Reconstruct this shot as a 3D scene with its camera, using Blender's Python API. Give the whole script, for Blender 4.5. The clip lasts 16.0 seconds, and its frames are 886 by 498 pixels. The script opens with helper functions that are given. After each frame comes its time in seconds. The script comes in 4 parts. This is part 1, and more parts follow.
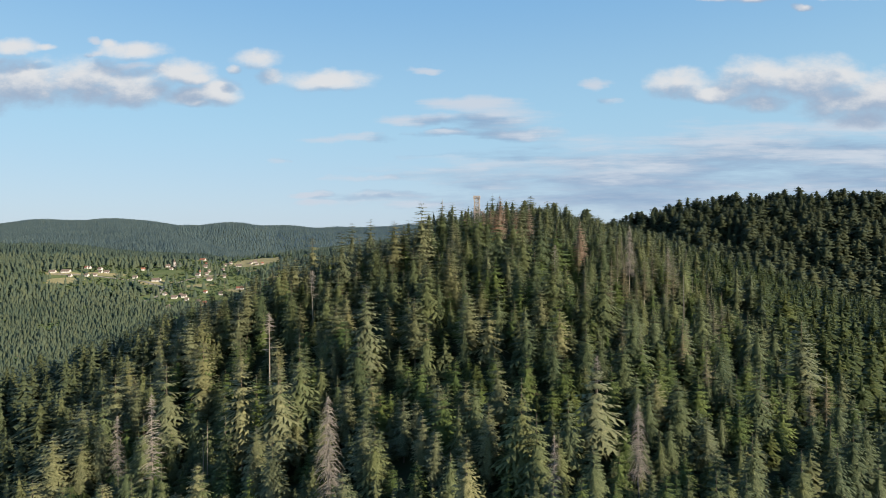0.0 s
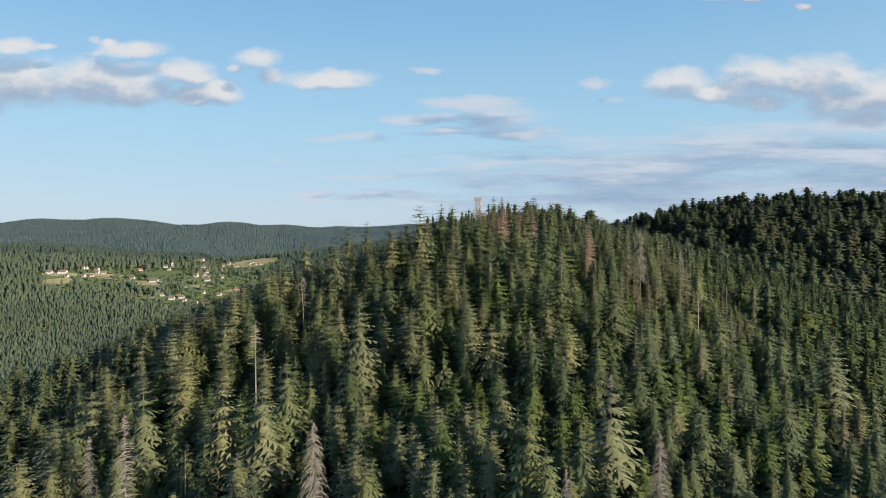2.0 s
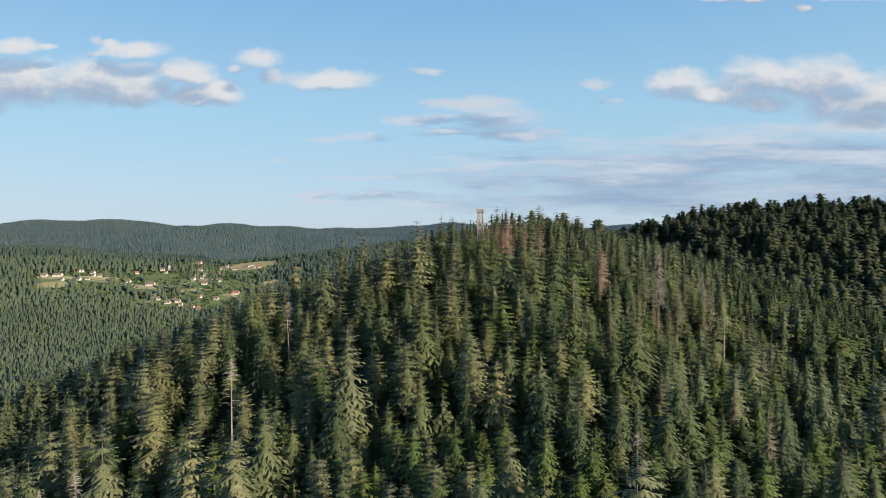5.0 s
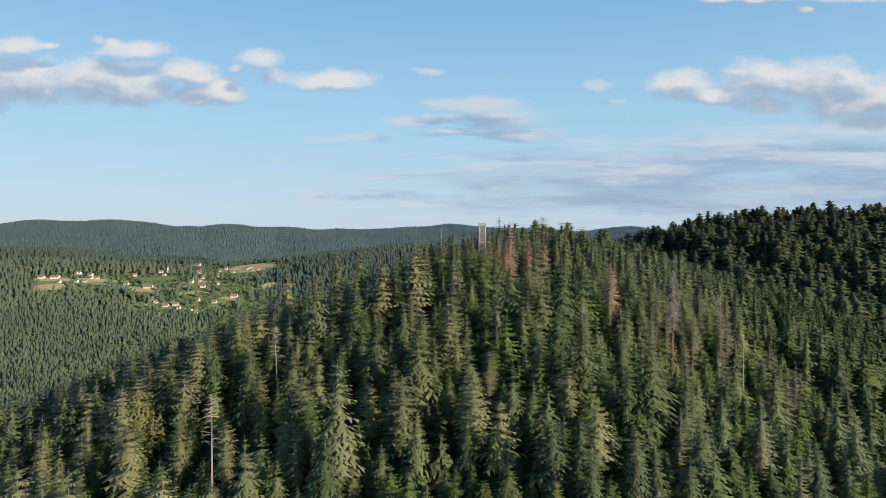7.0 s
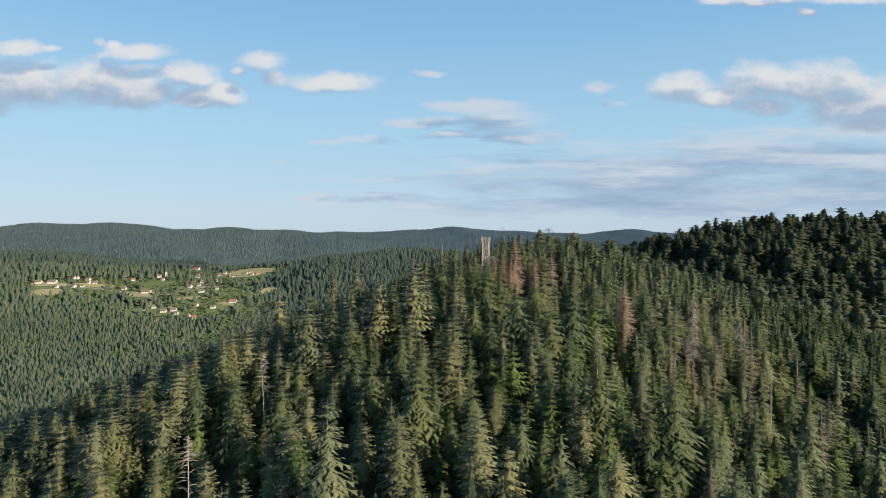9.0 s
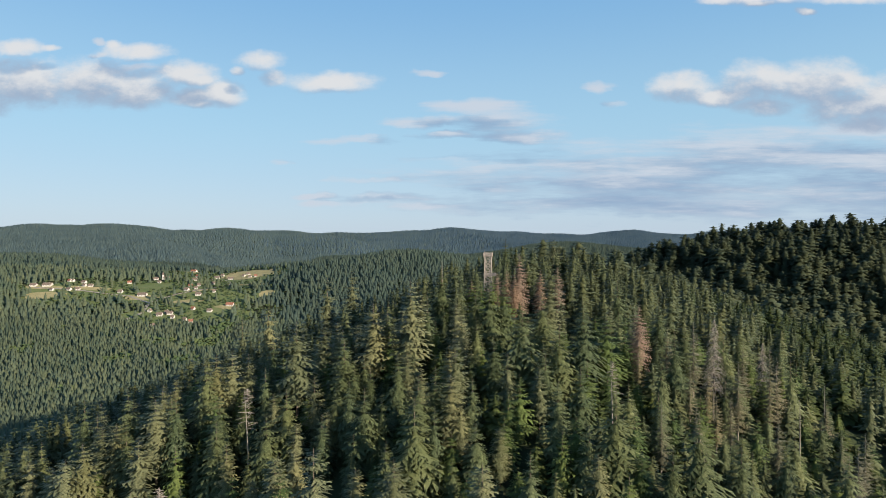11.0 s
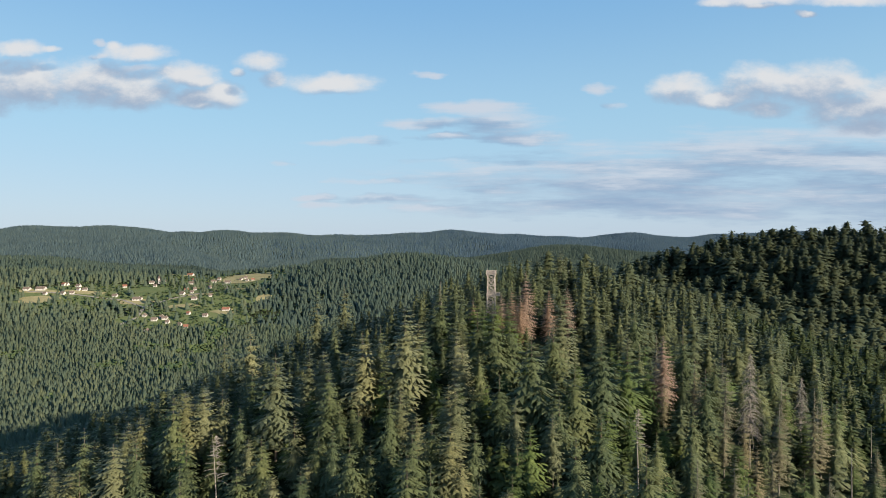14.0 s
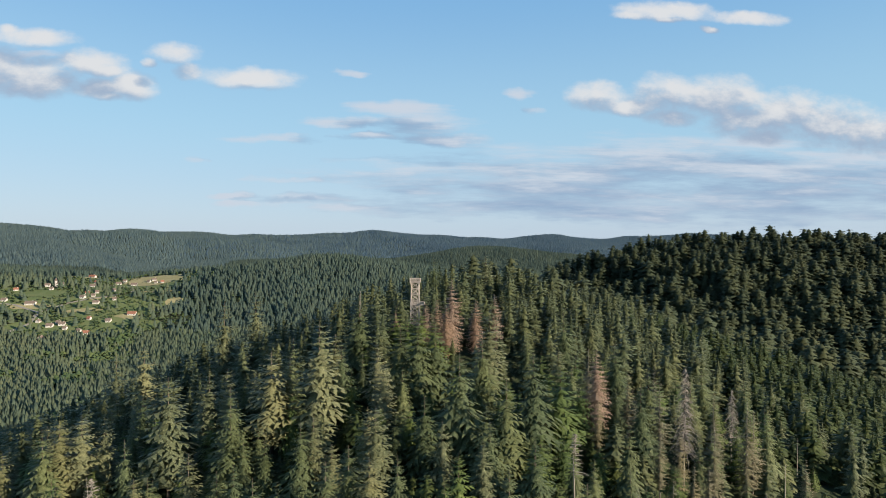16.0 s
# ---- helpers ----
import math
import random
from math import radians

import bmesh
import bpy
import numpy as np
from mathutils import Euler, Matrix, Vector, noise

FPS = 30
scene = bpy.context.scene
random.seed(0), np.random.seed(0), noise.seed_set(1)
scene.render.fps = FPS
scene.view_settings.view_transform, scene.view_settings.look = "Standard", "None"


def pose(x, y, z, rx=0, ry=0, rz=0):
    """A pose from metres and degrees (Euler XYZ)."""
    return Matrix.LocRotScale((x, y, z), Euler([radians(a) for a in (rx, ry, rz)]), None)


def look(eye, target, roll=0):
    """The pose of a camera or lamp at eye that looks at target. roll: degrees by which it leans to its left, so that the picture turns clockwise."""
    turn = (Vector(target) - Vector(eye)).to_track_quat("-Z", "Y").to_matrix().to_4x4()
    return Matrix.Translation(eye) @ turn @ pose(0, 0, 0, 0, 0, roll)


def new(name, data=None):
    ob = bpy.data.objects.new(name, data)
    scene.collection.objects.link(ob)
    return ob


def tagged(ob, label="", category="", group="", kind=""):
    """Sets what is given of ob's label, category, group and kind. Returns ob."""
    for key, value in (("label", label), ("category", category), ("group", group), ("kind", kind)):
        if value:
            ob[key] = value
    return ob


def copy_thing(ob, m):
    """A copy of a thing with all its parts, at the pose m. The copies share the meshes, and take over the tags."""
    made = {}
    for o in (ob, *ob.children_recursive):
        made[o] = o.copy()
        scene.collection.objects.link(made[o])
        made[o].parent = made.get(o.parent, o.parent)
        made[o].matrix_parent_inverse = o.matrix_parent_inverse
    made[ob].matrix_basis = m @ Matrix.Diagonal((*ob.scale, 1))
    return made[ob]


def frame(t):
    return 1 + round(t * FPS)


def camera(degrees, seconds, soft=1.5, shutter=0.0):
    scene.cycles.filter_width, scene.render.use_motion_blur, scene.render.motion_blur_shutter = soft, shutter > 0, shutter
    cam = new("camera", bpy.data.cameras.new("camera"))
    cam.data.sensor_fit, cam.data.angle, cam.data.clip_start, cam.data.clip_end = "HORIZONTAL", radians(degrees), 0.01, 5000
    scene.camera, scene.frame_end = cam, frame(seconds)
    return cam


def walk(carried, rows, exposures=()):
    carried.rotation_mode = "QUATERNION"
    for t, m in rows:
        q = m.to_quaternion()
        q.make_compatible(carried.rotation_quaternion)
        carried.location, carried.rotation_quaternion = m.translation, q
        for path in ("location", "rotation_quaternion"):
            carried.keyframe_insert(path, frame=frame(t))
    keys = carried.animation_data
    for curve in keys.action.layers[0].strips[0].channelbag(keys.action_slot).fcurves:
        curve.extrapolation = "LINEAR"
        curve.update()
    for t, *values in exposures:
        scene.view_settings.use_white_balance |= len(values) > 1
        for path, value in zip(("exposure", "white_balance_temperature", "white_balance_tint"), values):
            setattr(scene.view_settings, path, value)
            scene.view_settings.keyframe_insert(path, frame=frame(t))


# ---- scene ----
cam = camera(71.0, 16.0, soft=0.7)
PATH = [
    (0, (-0.264, -48.413, 236.026), (-0.269, -46.414, 235.988), -0.4),
    (0.5, (-0.157, -44.604, 236.198), (-0.163, -42.604, 236.158), -0.5),
    (1, (-0.048, -40.749, 236.558), (-0.054, -38.75, 236.517), -0.4),
    (1.5, (0.079, -36.875, 237.189), (0.073, -34.875, 237.149), -0.4),
    (2, (0.146, -33.006, 238.075), (0.14, -31.006, 238.035), -0.4),
    (2.5, (0.203, -29.07, 239.043), (0.196, -27.07, 239.003), -0.4),
    (3, (0.391, -25.239, 239.993), (0.384, -23.239, 239.954), -0.3),
    (3.5, (0.484, -21.465, 240.898), (0.476, -19.465, 240.858), -0.3),
    (4, (0.469, -17.67, 241.885), (0.461, -15.67, 241.848), -0.3),
    (6.5, (0.862, 0.71, 250.55), (0.851, 2.71, 250.51), -0.2),
    (7, (0.976, 4.452, 251.896), (0.965, 6.451, 251.859), -0.1),
    (7.5, (0.924, 8.238, 253.294), (0.913, 10.237, 253.257), -0.2),
    (8, (0.904, 12.346, 254.742), (0.892, 14.345, 254.708), -0.1),
    (8.5, (0.827, 16.462, 256.139), (0.815, 18.462, 256.105), -0.1),
    (9, (0.819, 20.68, 257.451), (0.805, 22.68, 257.421), -0.1),
    (11.5, (0.577, 39.947, 265.302), (0.565, 41.947, 265.271), -0.1),
    (12, (0.633, 43.622, 266.027), (0.621, 45.622, 265.997), -0.1),
    (12.5, (0.564, 47.294, 266.813), (0.551, 49.294, 266.784), -0.1),
    (13, (0.67, 51.27, 267.859), (0.658, 53.269, 267.832), -0.1),
    (13.5, (0.772, 55.064, 268.88), (0.76, 57.064, 268.854), -0.1),
    (14, (0.85, 58.823, 269.78), (0.838, 60.823, 269.754), -0.0),
    (14.5, (0.936, 62.416, 270.3), (0.924, 64.415, 270.272), -0.0),
    (15, (1.059, 66.221, 270.814), (1.059, 68.221, 270.789), 0.0),
    (15.5, (1.319, 70.046, 271.235), (1.418, 72.043, 271.211), 0.1),
    (16, (1.433, 74.01, 271.659), (1.669, 75.996, 271.635), 0.3),
]
walk(cam, [(t, look(eye, target, roll)) for t, eye, target, roll in PATH])

# ---------------------------------------------------------------- light
SUN_EL, SUN_AZ = 17.0, 127.0          # degrees above the horizon, clockwise from +y
SUN_WAY = Vector((math.sin(radians(SUN_AZ)) * math.cos(radians(SUN_EL)),
                  math.cos(radians(SUN_AZ)) * math.cos(radians(SUN_EL)), math.sin(radians(SUN_EL))))
sun_data = bpy.data.lights.new("sun", "SUN")
sun_data.energy, sun_data.angle, sun_data.color = 5.0, radians(0.6), (1.0, 0.85, 0.66)
sun = new("sun", sun_data)
sun.matrix_world = look(SUN_WAY * 900, (0, 0, 0))
scene.view_settings.exposure = 1.05


class Nodes:
    """Short hand for building a node tree."""

    def __init__(self, tree):
        self.tree = tree
        tree.nodes.clear()

    def add(self, kind, ins=None, **props):
        node = self.tree.nodes.new(kind)
        for key, value in props.items():
            if key == "op":
                node.operation = value
            elif key == "blend":
                node.data_type, node.blend_type = "RGBA", value
            elif key == "mixtype":
                node.data_type = value
            elif key == "dims":
                node.noise_dimensions = value
            elif key == "attr":
                node.attribute_name = value
            elif key == "clamp":
                node.use_clamp = value
        for key, value in (ins or {}).items():
            if isinstance(value, bpy.types.NodeSocket):
                self.tree.links.new(value, node.inputs[key])
            else:
                node.inputs[key].default_value = value
        return node

    def math(self, op, a, b=0.0, c=0.0, clamp=False):
        return self.add("ShaderNodeMath", {0: a, 1: b, 2: c}, op=op, clamp=clamp).outputs[0]

    def vec(self, op, a, b=(0, 0, 0), c=(0, 0, 0)):
        return self.add("ShaderNodeVectorMath", {0: a, 1: b, 2: c}, op=op)

    def mix(self, f, a, b, blend="MIX"):
        return self.add("ShaderNodeMix", {0: f, 6: a, 7: b}, blend=blend).outputs[2]

    def noise(self, vec, scale, detail=4.0, rough=0.55):
        return self.add("ShaderNodeTexNoise", {"Vector": vec, "Scale": scale, "Detail": detail, "Roughness": rough}).outputs[0]

    def ramp(self, x, lo, hi):
        node = self.add("ShaderNodeMapRange", {0: x, 1: lo, 2: hi, 3: 0.0, 4: 1.0})
        node.interpolation_type = "SMOOTHSTEP"
        return node.outputs[0]


# sky: clear evening blue with separate cumulus and a grey layer of cloud low over the hills
# blobs: middle across, middle up, half width, half height (all as slopes of the view ray from +y)
PUFFS_WEST = [(-0.659, 0.250, 0.150, 0.046), (-0.577, 0.252, 0.130, 0.047), (-0.497, 0.242, 0.090, 0.034), (-0.732, 0.246, 0.090, 0.050),
              (-0.691, 0.311, 0.055, 0.017), (-0.636, 0.309, 0.022, 0.007), (-0.499, 0.302, 0.073, 0.019), (-0.533, 0.313, 0.021, 0.011),
              (-0.422, 0.270, 0.061, 0.023), (-0.399, 0.258, 0.043, 0.014),
              (-0.413, 0.231, 0.052, 0.021), (-0.360, 0.235, 0.043, 0.026), (-0.395, 0.220, 0.037, 0.011),
              (-0.302, 0.288, 0.046, 0.019), (-0.278, 0.258, 0.030, 0.017), (-0.336, 0.271, 0.015, 0.010), (-0.186, 0.252, 0.095, 0.021)]
PUFFS_EAST = [(0.380, 0.244, 0.065, 0.030), (0.438, 0.226, 0.061, 0.018), (0.501, 0.246, 0.077, 0.046), (0.597, 0.246, 0.106, 0.046),
              (0.642, 0.253, 0.052, 0.022), (0.506, 0.212, 0.061, 0.018), (0.652, 0.209, 0.106, 0.033), (0.720, 0.223, 0.088, 0.052),
              (0.670, 0.186, 0.081, 0.021), (0.435, 0.381, 0.046, 0.010),
              (0.497, 0.391, 0.106, 0.021), (0.504, 0.377, 0.034, 0.007), (0.574, 0.364, 0.021, 0.007), (0.642, 0.386, 0.094, 0.014),
              (0.788, 0.209, 0.138, 0.050), (0.900, 0.200, 0.150, 0.048), (-0.850, 0.255, 0.150, 0.050)]
VEILS = [(-0.035, 0.268, 0.030, 0.007), (0.247, 0.243, 0.028, 0.011), (0.271, 0.217, 0.033, 0.007), (-0.563, 0.320, 0.015, 0.008), (-0.563, 0.298, 0.015, 0.007), (-0.495, 0.277, 0.048, 0.008),
         (0.042, 0.213, 0.096, 0.017), (-0.020, 0.189, 0.081, 0.012), (0.087, 0.194, 0.109, 0.025), (0.110, 0.167, 0.100, 0.016),
         (0.005, 0.166, 0.080, 0.007), (-0.131, 0.161, 0.103, 0.009), (0.379, 0.109, 0.502, 0.045), (0.551, 0.136, 0.396, 0.052),
         (0.242, 0.096, 0.344, 0.035), (0.561, 0.077, 0.554, 0.058), (0.288, 0.055, 0.448, 0.023), (-0.213, 0.070, 0.039, 0.007),
         (-0.207, 0.058, 0.048, 0.007), (-0.095, 0.064, 0.106, 0.013), (-0.040, 0.053, 0.080, 0.010), (-0.131, 0.097, 0.080, 0.007),
         (-0.268, 0.126, 0.022, 0.006), (0.652, 0.171, 0.119, 0.019), (0.950, 0.115, 0.480, 0.070), (0.069, 0.118, 0.080, 0.016)]


def cloud_group(name, blobs, stretch, scale, lift, bite, bend_by):
    """A node group: how thick the cloud is along a view slope."""
    tree = bpy.data.node_groups.new(name, "ShaderNodeTree")
    n = Nodes(tree)
    tree.interface.new_socket("Slope", in_out="INPUT", socket_type="NodeSocketVector")
    tree.interface.new_socket("Thickness", in_out="OUTPUT", socket_type="NodeSocketFloat")
    p = n.add("NodeGroupInput").outputs[0]
    bend = n.add("ShaderNodeTexNoise", {"Vector": p, "Scale": 22.0, "Detail": 7.0}).outputs[1]
    bent = n.vec("MULTIPLY_ADD", n.vec("SUBTRACT", bend, (0.5, 0.5, 0.5)).outputs[0], bend_by, p).outputs[0]
    near = None
    for u, v, w, h in blobs:
        d = n.vec("MULTIPLY_ADD", bent, (1 / w, 1 / h, 0), (-u / w, -v / h, 0)).outputs[0]
        d = n.vec("DOT_PRODUCT", d, d).outputs["Value"]
        near = d if near is None else n.add("ShaderNodeMath", {0: near, 1: d, 2: 0.35}, op="SMOOTH_MIN").outputs[0]
    rough = n.noise(n.vec("MULTIPLY", p, stretch).outputs[0], scale, 9.0, 0.6)
    body = n.math("MULTIPLY_ADD", near, -0.42, lift)
    t = n.math("MULTIPLY_ADD", n.math("SUBTRACT", rough, 0.5), bite, body)
    out = n.add("NodeGroupOutput")
    tree.links.new(t, out.inputs[0])
    return tree


world = bpy.data.worlds.new("world")
scene.world = world
world.use_nodes = True
n = Nodes(world.node_tree)
sky = n.add("ShaderNodeTexSky")
sky.sky_type, sky.sun_disc = "NISHITA", False
sky.sun_elevation, sky.sun_rotation = radians(SUN_EL), radians(SUN_AZ)
sky.air_density, sky.dust_density, sky.ozone_density, sky.altitude = 1.0, 1.2, 1.6, 700
way = n.add("ShaderNodeTexCoord").outputs["Generated"]
sep = n.add("ShaderNodeSeparateXYZ", {0: way})
ahead = n.math("MAXIMUM", sep.outputs[1], 0.05)
slope = n.add("ShaderNodeCombineXYZ", {0: n.math("DIVIDE", sep.outputs[0], ahead), 1: n.math("DIVIDE", sep.outputs[2], ahead), 2: 0.0}).outputs[0]
front = n.ramp(sep.outputs[1], 0.1, 0.35)
# evening air: the sky pales evenly towards the horizon all round
air = n.mix(n.ramp(sep.outputs[2], -0.02, 0.20), (3.75, 4.62, 5.65, 1), (2.80, 4.62, 6.00, 1))
air = n.mix(n.ramp(sep.outputs[2], 0.14, 0.42), air, (1.50, 3.32, 5.60, 1))
air = n.mix(n.ramp(sep.outputs[2], 0.40, 1.0), air, (0.55, 1.35, 2.9, 1))
col = n.mix(0.85, sky.outputs[0], air)
for tree, soft, white, grey, full in (
        (cloud_group("veil_cloud", VEILS, (0.6, 4.5, 1), 8.0, 0.44, 1.5, (0.070, 0.022, 0)), (0.0, 0.60), (4.25, 4.70, 5.35, 1), (1.95, 2.80, 4.05, 1), 0.92),
        (cloud_group("puff_cloud", PUFFS_WEST + PUFFS_EAST, (1.0, 1.7, 1), 17.0, 0.46, 0.75, (0.024, 0.014, 0)), (0.02, 0.48), (5.35, 5.4, 5.5, 1), (2.5, 3.15, 4.15, 1), 0.95)):
    one = n.add("ShaderNodeGroup")
    one.node_tree = tree
    world.node_tree.links.new(slope, one.inputs[0])
    two = n.add("ShaderNodeGroup")
    two.node_tree = tree
    world.node_tree.links.new(n.vec("ADD", slope, (0.010, 0.030, 0)).outputs[0], two.inputs[0])
    shade = n.ramp(n.math("SUBTRACT", one.outputs[0], two.outputs[0]), -0.10 if full > 0.93 else -0.20, 0.42 if full > 0.93 else 0.45)
    cover = n.math("MULTIPLY", n.math("MULTIPLY", n.ramp(one.outputs[0], *soft), front), full)
    col = n.mix(cover, col, n.mix(shade, grey, white))
back = n.add("ShaderNodeBackground", {0: col, 1: 0.068})
out = n.add("ShaderNodeOutputWorld", {0: back.outputs[0]})


# ---------------------------------------------------------------- materials
def material(name):
    m = bpy.data.materials.new(name)
    m.use_nodes = True
    return m, Nodes(m.node_tree)


def finish(n, colour, rough, normal=None, thin=0.0, spec=0.25):
    ins = {"Base Color": colour, "Roughness": rough, "Specular IOR Level": spec}
    if normal is not None:
        ins["Normal"] = normal
    shader = n.add("ShaderNodeBsdfPrincipled", ins).outputs[0]
    if thin:
        glow = n.add("ShaderNodeBsdfTranslucent", {0: colour}).outputs[0]
        shader = n.add("ShaderNodeMixShader", {0: thin, 1: shader, 2: glow}).outputs[0]
    n.add("ShaderNodeOutputMaterial", {0: shader})


def needles(name, dark, light, tinted=False, thin=0.18, near=True):
    """Conifer foliage: hue by tree, tufts by place; near trees have shaded gaps and lit tips painted in."""
    m, n = material(name)
    pos = n.add("ShaderNodeNewGeometry").outputs["Position"]
    if tinted:
        own = n.add("ShaderNodeAttribute", attr="tint").outputs["Fac"]
    else:
        own = n.add("ShaderNodeObjectInfo").outputs["Random"]
    tuft = n.noise(pos, 0.9, 4.0, 0.6)
    f = n.math("ADD", n.math("MULTIPLY", own, 0.75), n.math("MULTIPLY_ADD", tuft, 0.7, -0.22), clamp=True)
    c = n.mix(f, (*dark, 1), (*light, 1))
    hue = n.math("FRACT", n.math("MULTIPLY", own, 13.7))
    c = n.vec("MULTIPLY", c, n.mix(hue, (0.92, 0.97, 0.96, 1), (1.14, 1.06, 0.86, 1))).outputs[0]
    if not near:
        finish(n, c, 0.7, thin=0.25)
        return m
    # noise paints shade between the needles and sunlit tips into the colour
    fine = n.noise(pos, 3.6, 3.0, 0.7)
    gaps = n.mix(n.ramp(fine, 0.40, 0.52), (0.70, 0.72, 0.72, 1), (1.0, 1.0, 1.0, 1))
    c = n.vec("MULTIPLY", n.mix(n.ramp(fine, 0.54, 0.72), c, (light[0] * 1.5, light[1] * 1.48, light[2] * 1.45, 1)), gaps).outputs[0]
    finish(n, c, 0.62, thin=thin)
    return m


def bark(name, a, b):
    m, n = material(name)
    pos = n.add("ShaderNodeTexCoord").outputs["Object"]
    grain = n.noise(n.vec("MULTIPLY", pos, (6, 6, 0.8)).outputs[0], 3.0, 5.0)
    c = n.mix(n.ramp(grain, 0.3, 0.7), (*a, 1), (*b, 1))
    finish(n, c, 0.85, n.add("ShaderNodeBump", {"Strength": 0.5, "Distance": 0.03, "Height": grain}).outputs[0])
    return m


def rough_ground(name, a, b, c3, scale):
    m, n = material(name)
    pos = n.add("ShaderNodeNewGeometry").outputs["Position"]
    big, small = n.noise(pos, scale, 5.0), n.noise(pos, scale * 14, 4.0)
    c = n.mix(n.ramp(big, 0.35, 0.65), (*a, 1), (*b, 1))
    c = n.mix(n.ramp(small, 0.5, 0.72), c, (*c3, 1))
    finish(n, c, 0.9, n.add("ShaderNodeBump", {"Strength": 0.6, "Distance": 0.4, "Height": small}).outputs[0], spec=0.1)
    return m


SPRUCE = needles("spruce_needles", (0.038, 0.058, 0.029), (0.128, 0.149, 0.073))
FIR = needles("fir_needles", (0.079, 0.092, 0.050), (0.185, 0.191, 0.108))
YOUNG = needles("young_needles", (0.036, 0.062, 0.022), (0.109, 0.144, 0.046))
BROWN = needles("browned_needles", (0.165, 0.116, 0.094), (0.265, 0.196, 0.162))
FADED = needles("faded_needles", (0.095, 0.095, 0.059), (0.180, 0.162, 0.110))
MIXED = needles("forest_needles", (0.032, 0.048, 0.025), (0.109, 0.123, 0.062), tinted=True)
# darkened needles: the shade over the hill behind is put into their colour
DUSKY = needles("shaded_hill_needles", (0.029, 0.041, 0.024), (0.064, 0.079, 0.044), tinted=True, near=False)
THICKET = needles("thicket_needles", (0.024, 0.039, 0.014), (0.065, 0.084, 0.026), tinted=True)
# VALLEY and HILLS have some haze mixed into the needle colour: paler, bluer
VALLEY = needles("hazed_valley_needles", (0.076, 0.106, 0.074), (0.120, 0.148, 0.100), tinted=True, near=False)
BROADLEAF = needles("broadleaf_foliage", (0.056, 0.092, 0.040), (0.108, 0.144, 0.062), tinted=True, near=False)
HILLS = needles("hazed_hill_needles", (0.052, 0.082, 0.070), (0.082, 0.112, 0.092), tinted=True, near=False)
# distance haze is painted into these base colours, bluest for the farthest hills
FAR = needles("hazed_far_needles", (0.083, 0.129, 0.148), (0.117, 0.167, 0.176), tinted=True, near=False)
BLUE = needles("hazed_ridge_needles", (0.064, 0.113, 0.167), (0.092, 0.143, 0.196), tinted=True, near=False)
FADED_TINT = needles("dry_spruce_needles", (0.085, 0.080, 0.055), (0.16, 0.135, 0.095), tinted=True)
BARK = bark("spruce_bark", (0.07, 0.05, 0.04), (0.17, 0.14, 0.11))
GREYWOOD = bark("weathered_deadwood", (0.13, 0.116, 0.100), (0.26, 0.236, 0.205))
FLOOR = rough_ground("forest_floor", (0.026, 0.036, 0.018), (0.042, 0.055, 0.026), (0.055, 0.050, 0.030), 0.03)
GRASS = rough_ground("green_meadow", (0.085, 0.118, 0.046), (0.118, 0.142, 0.060), (0.15, 0.155, 0.075), 0.02)
HAY = rough_ground("mown_hay_meadow", (0.225, 0.205, 0.108), (0.285, 0.25, 0.135), (0.15, 0.155, 0.07), 0.03)
ROADWAY = rough_ground("pale_road", (0.20, 0.185, 0.155), (0.26, 0.24, 0.20), (0.17, 0.165, 0.15), 0.1)
TIMBER = bark("weathered_tower_timber", (0.19, 0.165, 0.145), (0.36, 0.325, 0.29))
PLASTER = rough_ground("white_plaster", (0.38, 0.365, 0.335), (0.48, 0.465, 0.43), (0.32, 0.305, 0.28), 0.4)
TILES = rough_ground("red_roof_tiles", (0.19, 0.088, 0.060), (0.26, 0.125, 0.085), (0.15, 0.080, 0.058), 0.5)
SLATE = rough_ground("grey_brown_roof", (0.12, 0.095, 0.08), (0.18, 0.14, 0.115), (0.10, 0.085, 0.075), 0.5)
PANE = rough_ground("dark_window_pane", (0.02, 0.025, 0.03), (0.035, 0.04, 0.045), (0.03, 0.03, 0.035), 2.0)


# ---------------------------------------------------------------- the lie of the land
def wave(x, y, length, seed):
    """Gentle irregular swells, about -1 to 1."""
    s = 0
    for i in range(5):
        a = seed * 1.7 + i * 1.2566 + 0.4 * math.sin(seed + i)
        k = 2 * math.pi / (length * (0.72 + 0.17 * i))
        s = s + np.sin(k * (x * math.cos(a) + y * math.sin(a)) + seed * 2.1 + i * i)
    return s / 2.6


def bump(x, y, cx, cy, rx, ry, turn=0.0):
    c, s = math.cos(radians(turn)), math.sin(radians(turn))
    u, v = ((x - cx) * c + (y - cy) * s) / rx, (-(x - cx) * s + (y - cy) * c) / ry
    return np.exp(-u * u - v * v)


def spur_place(x, y):
    """How far along the spur before the far ridge, and how far to its side."""
    ux, uy = 1070.0, -1100.0
    long = math.hypot(ux, uy)
    return ((x + 1870) * ux + (y - 3300) * uy) / long ** 2, ((x + 1870) * uy - (y - 3300) * ux) / long


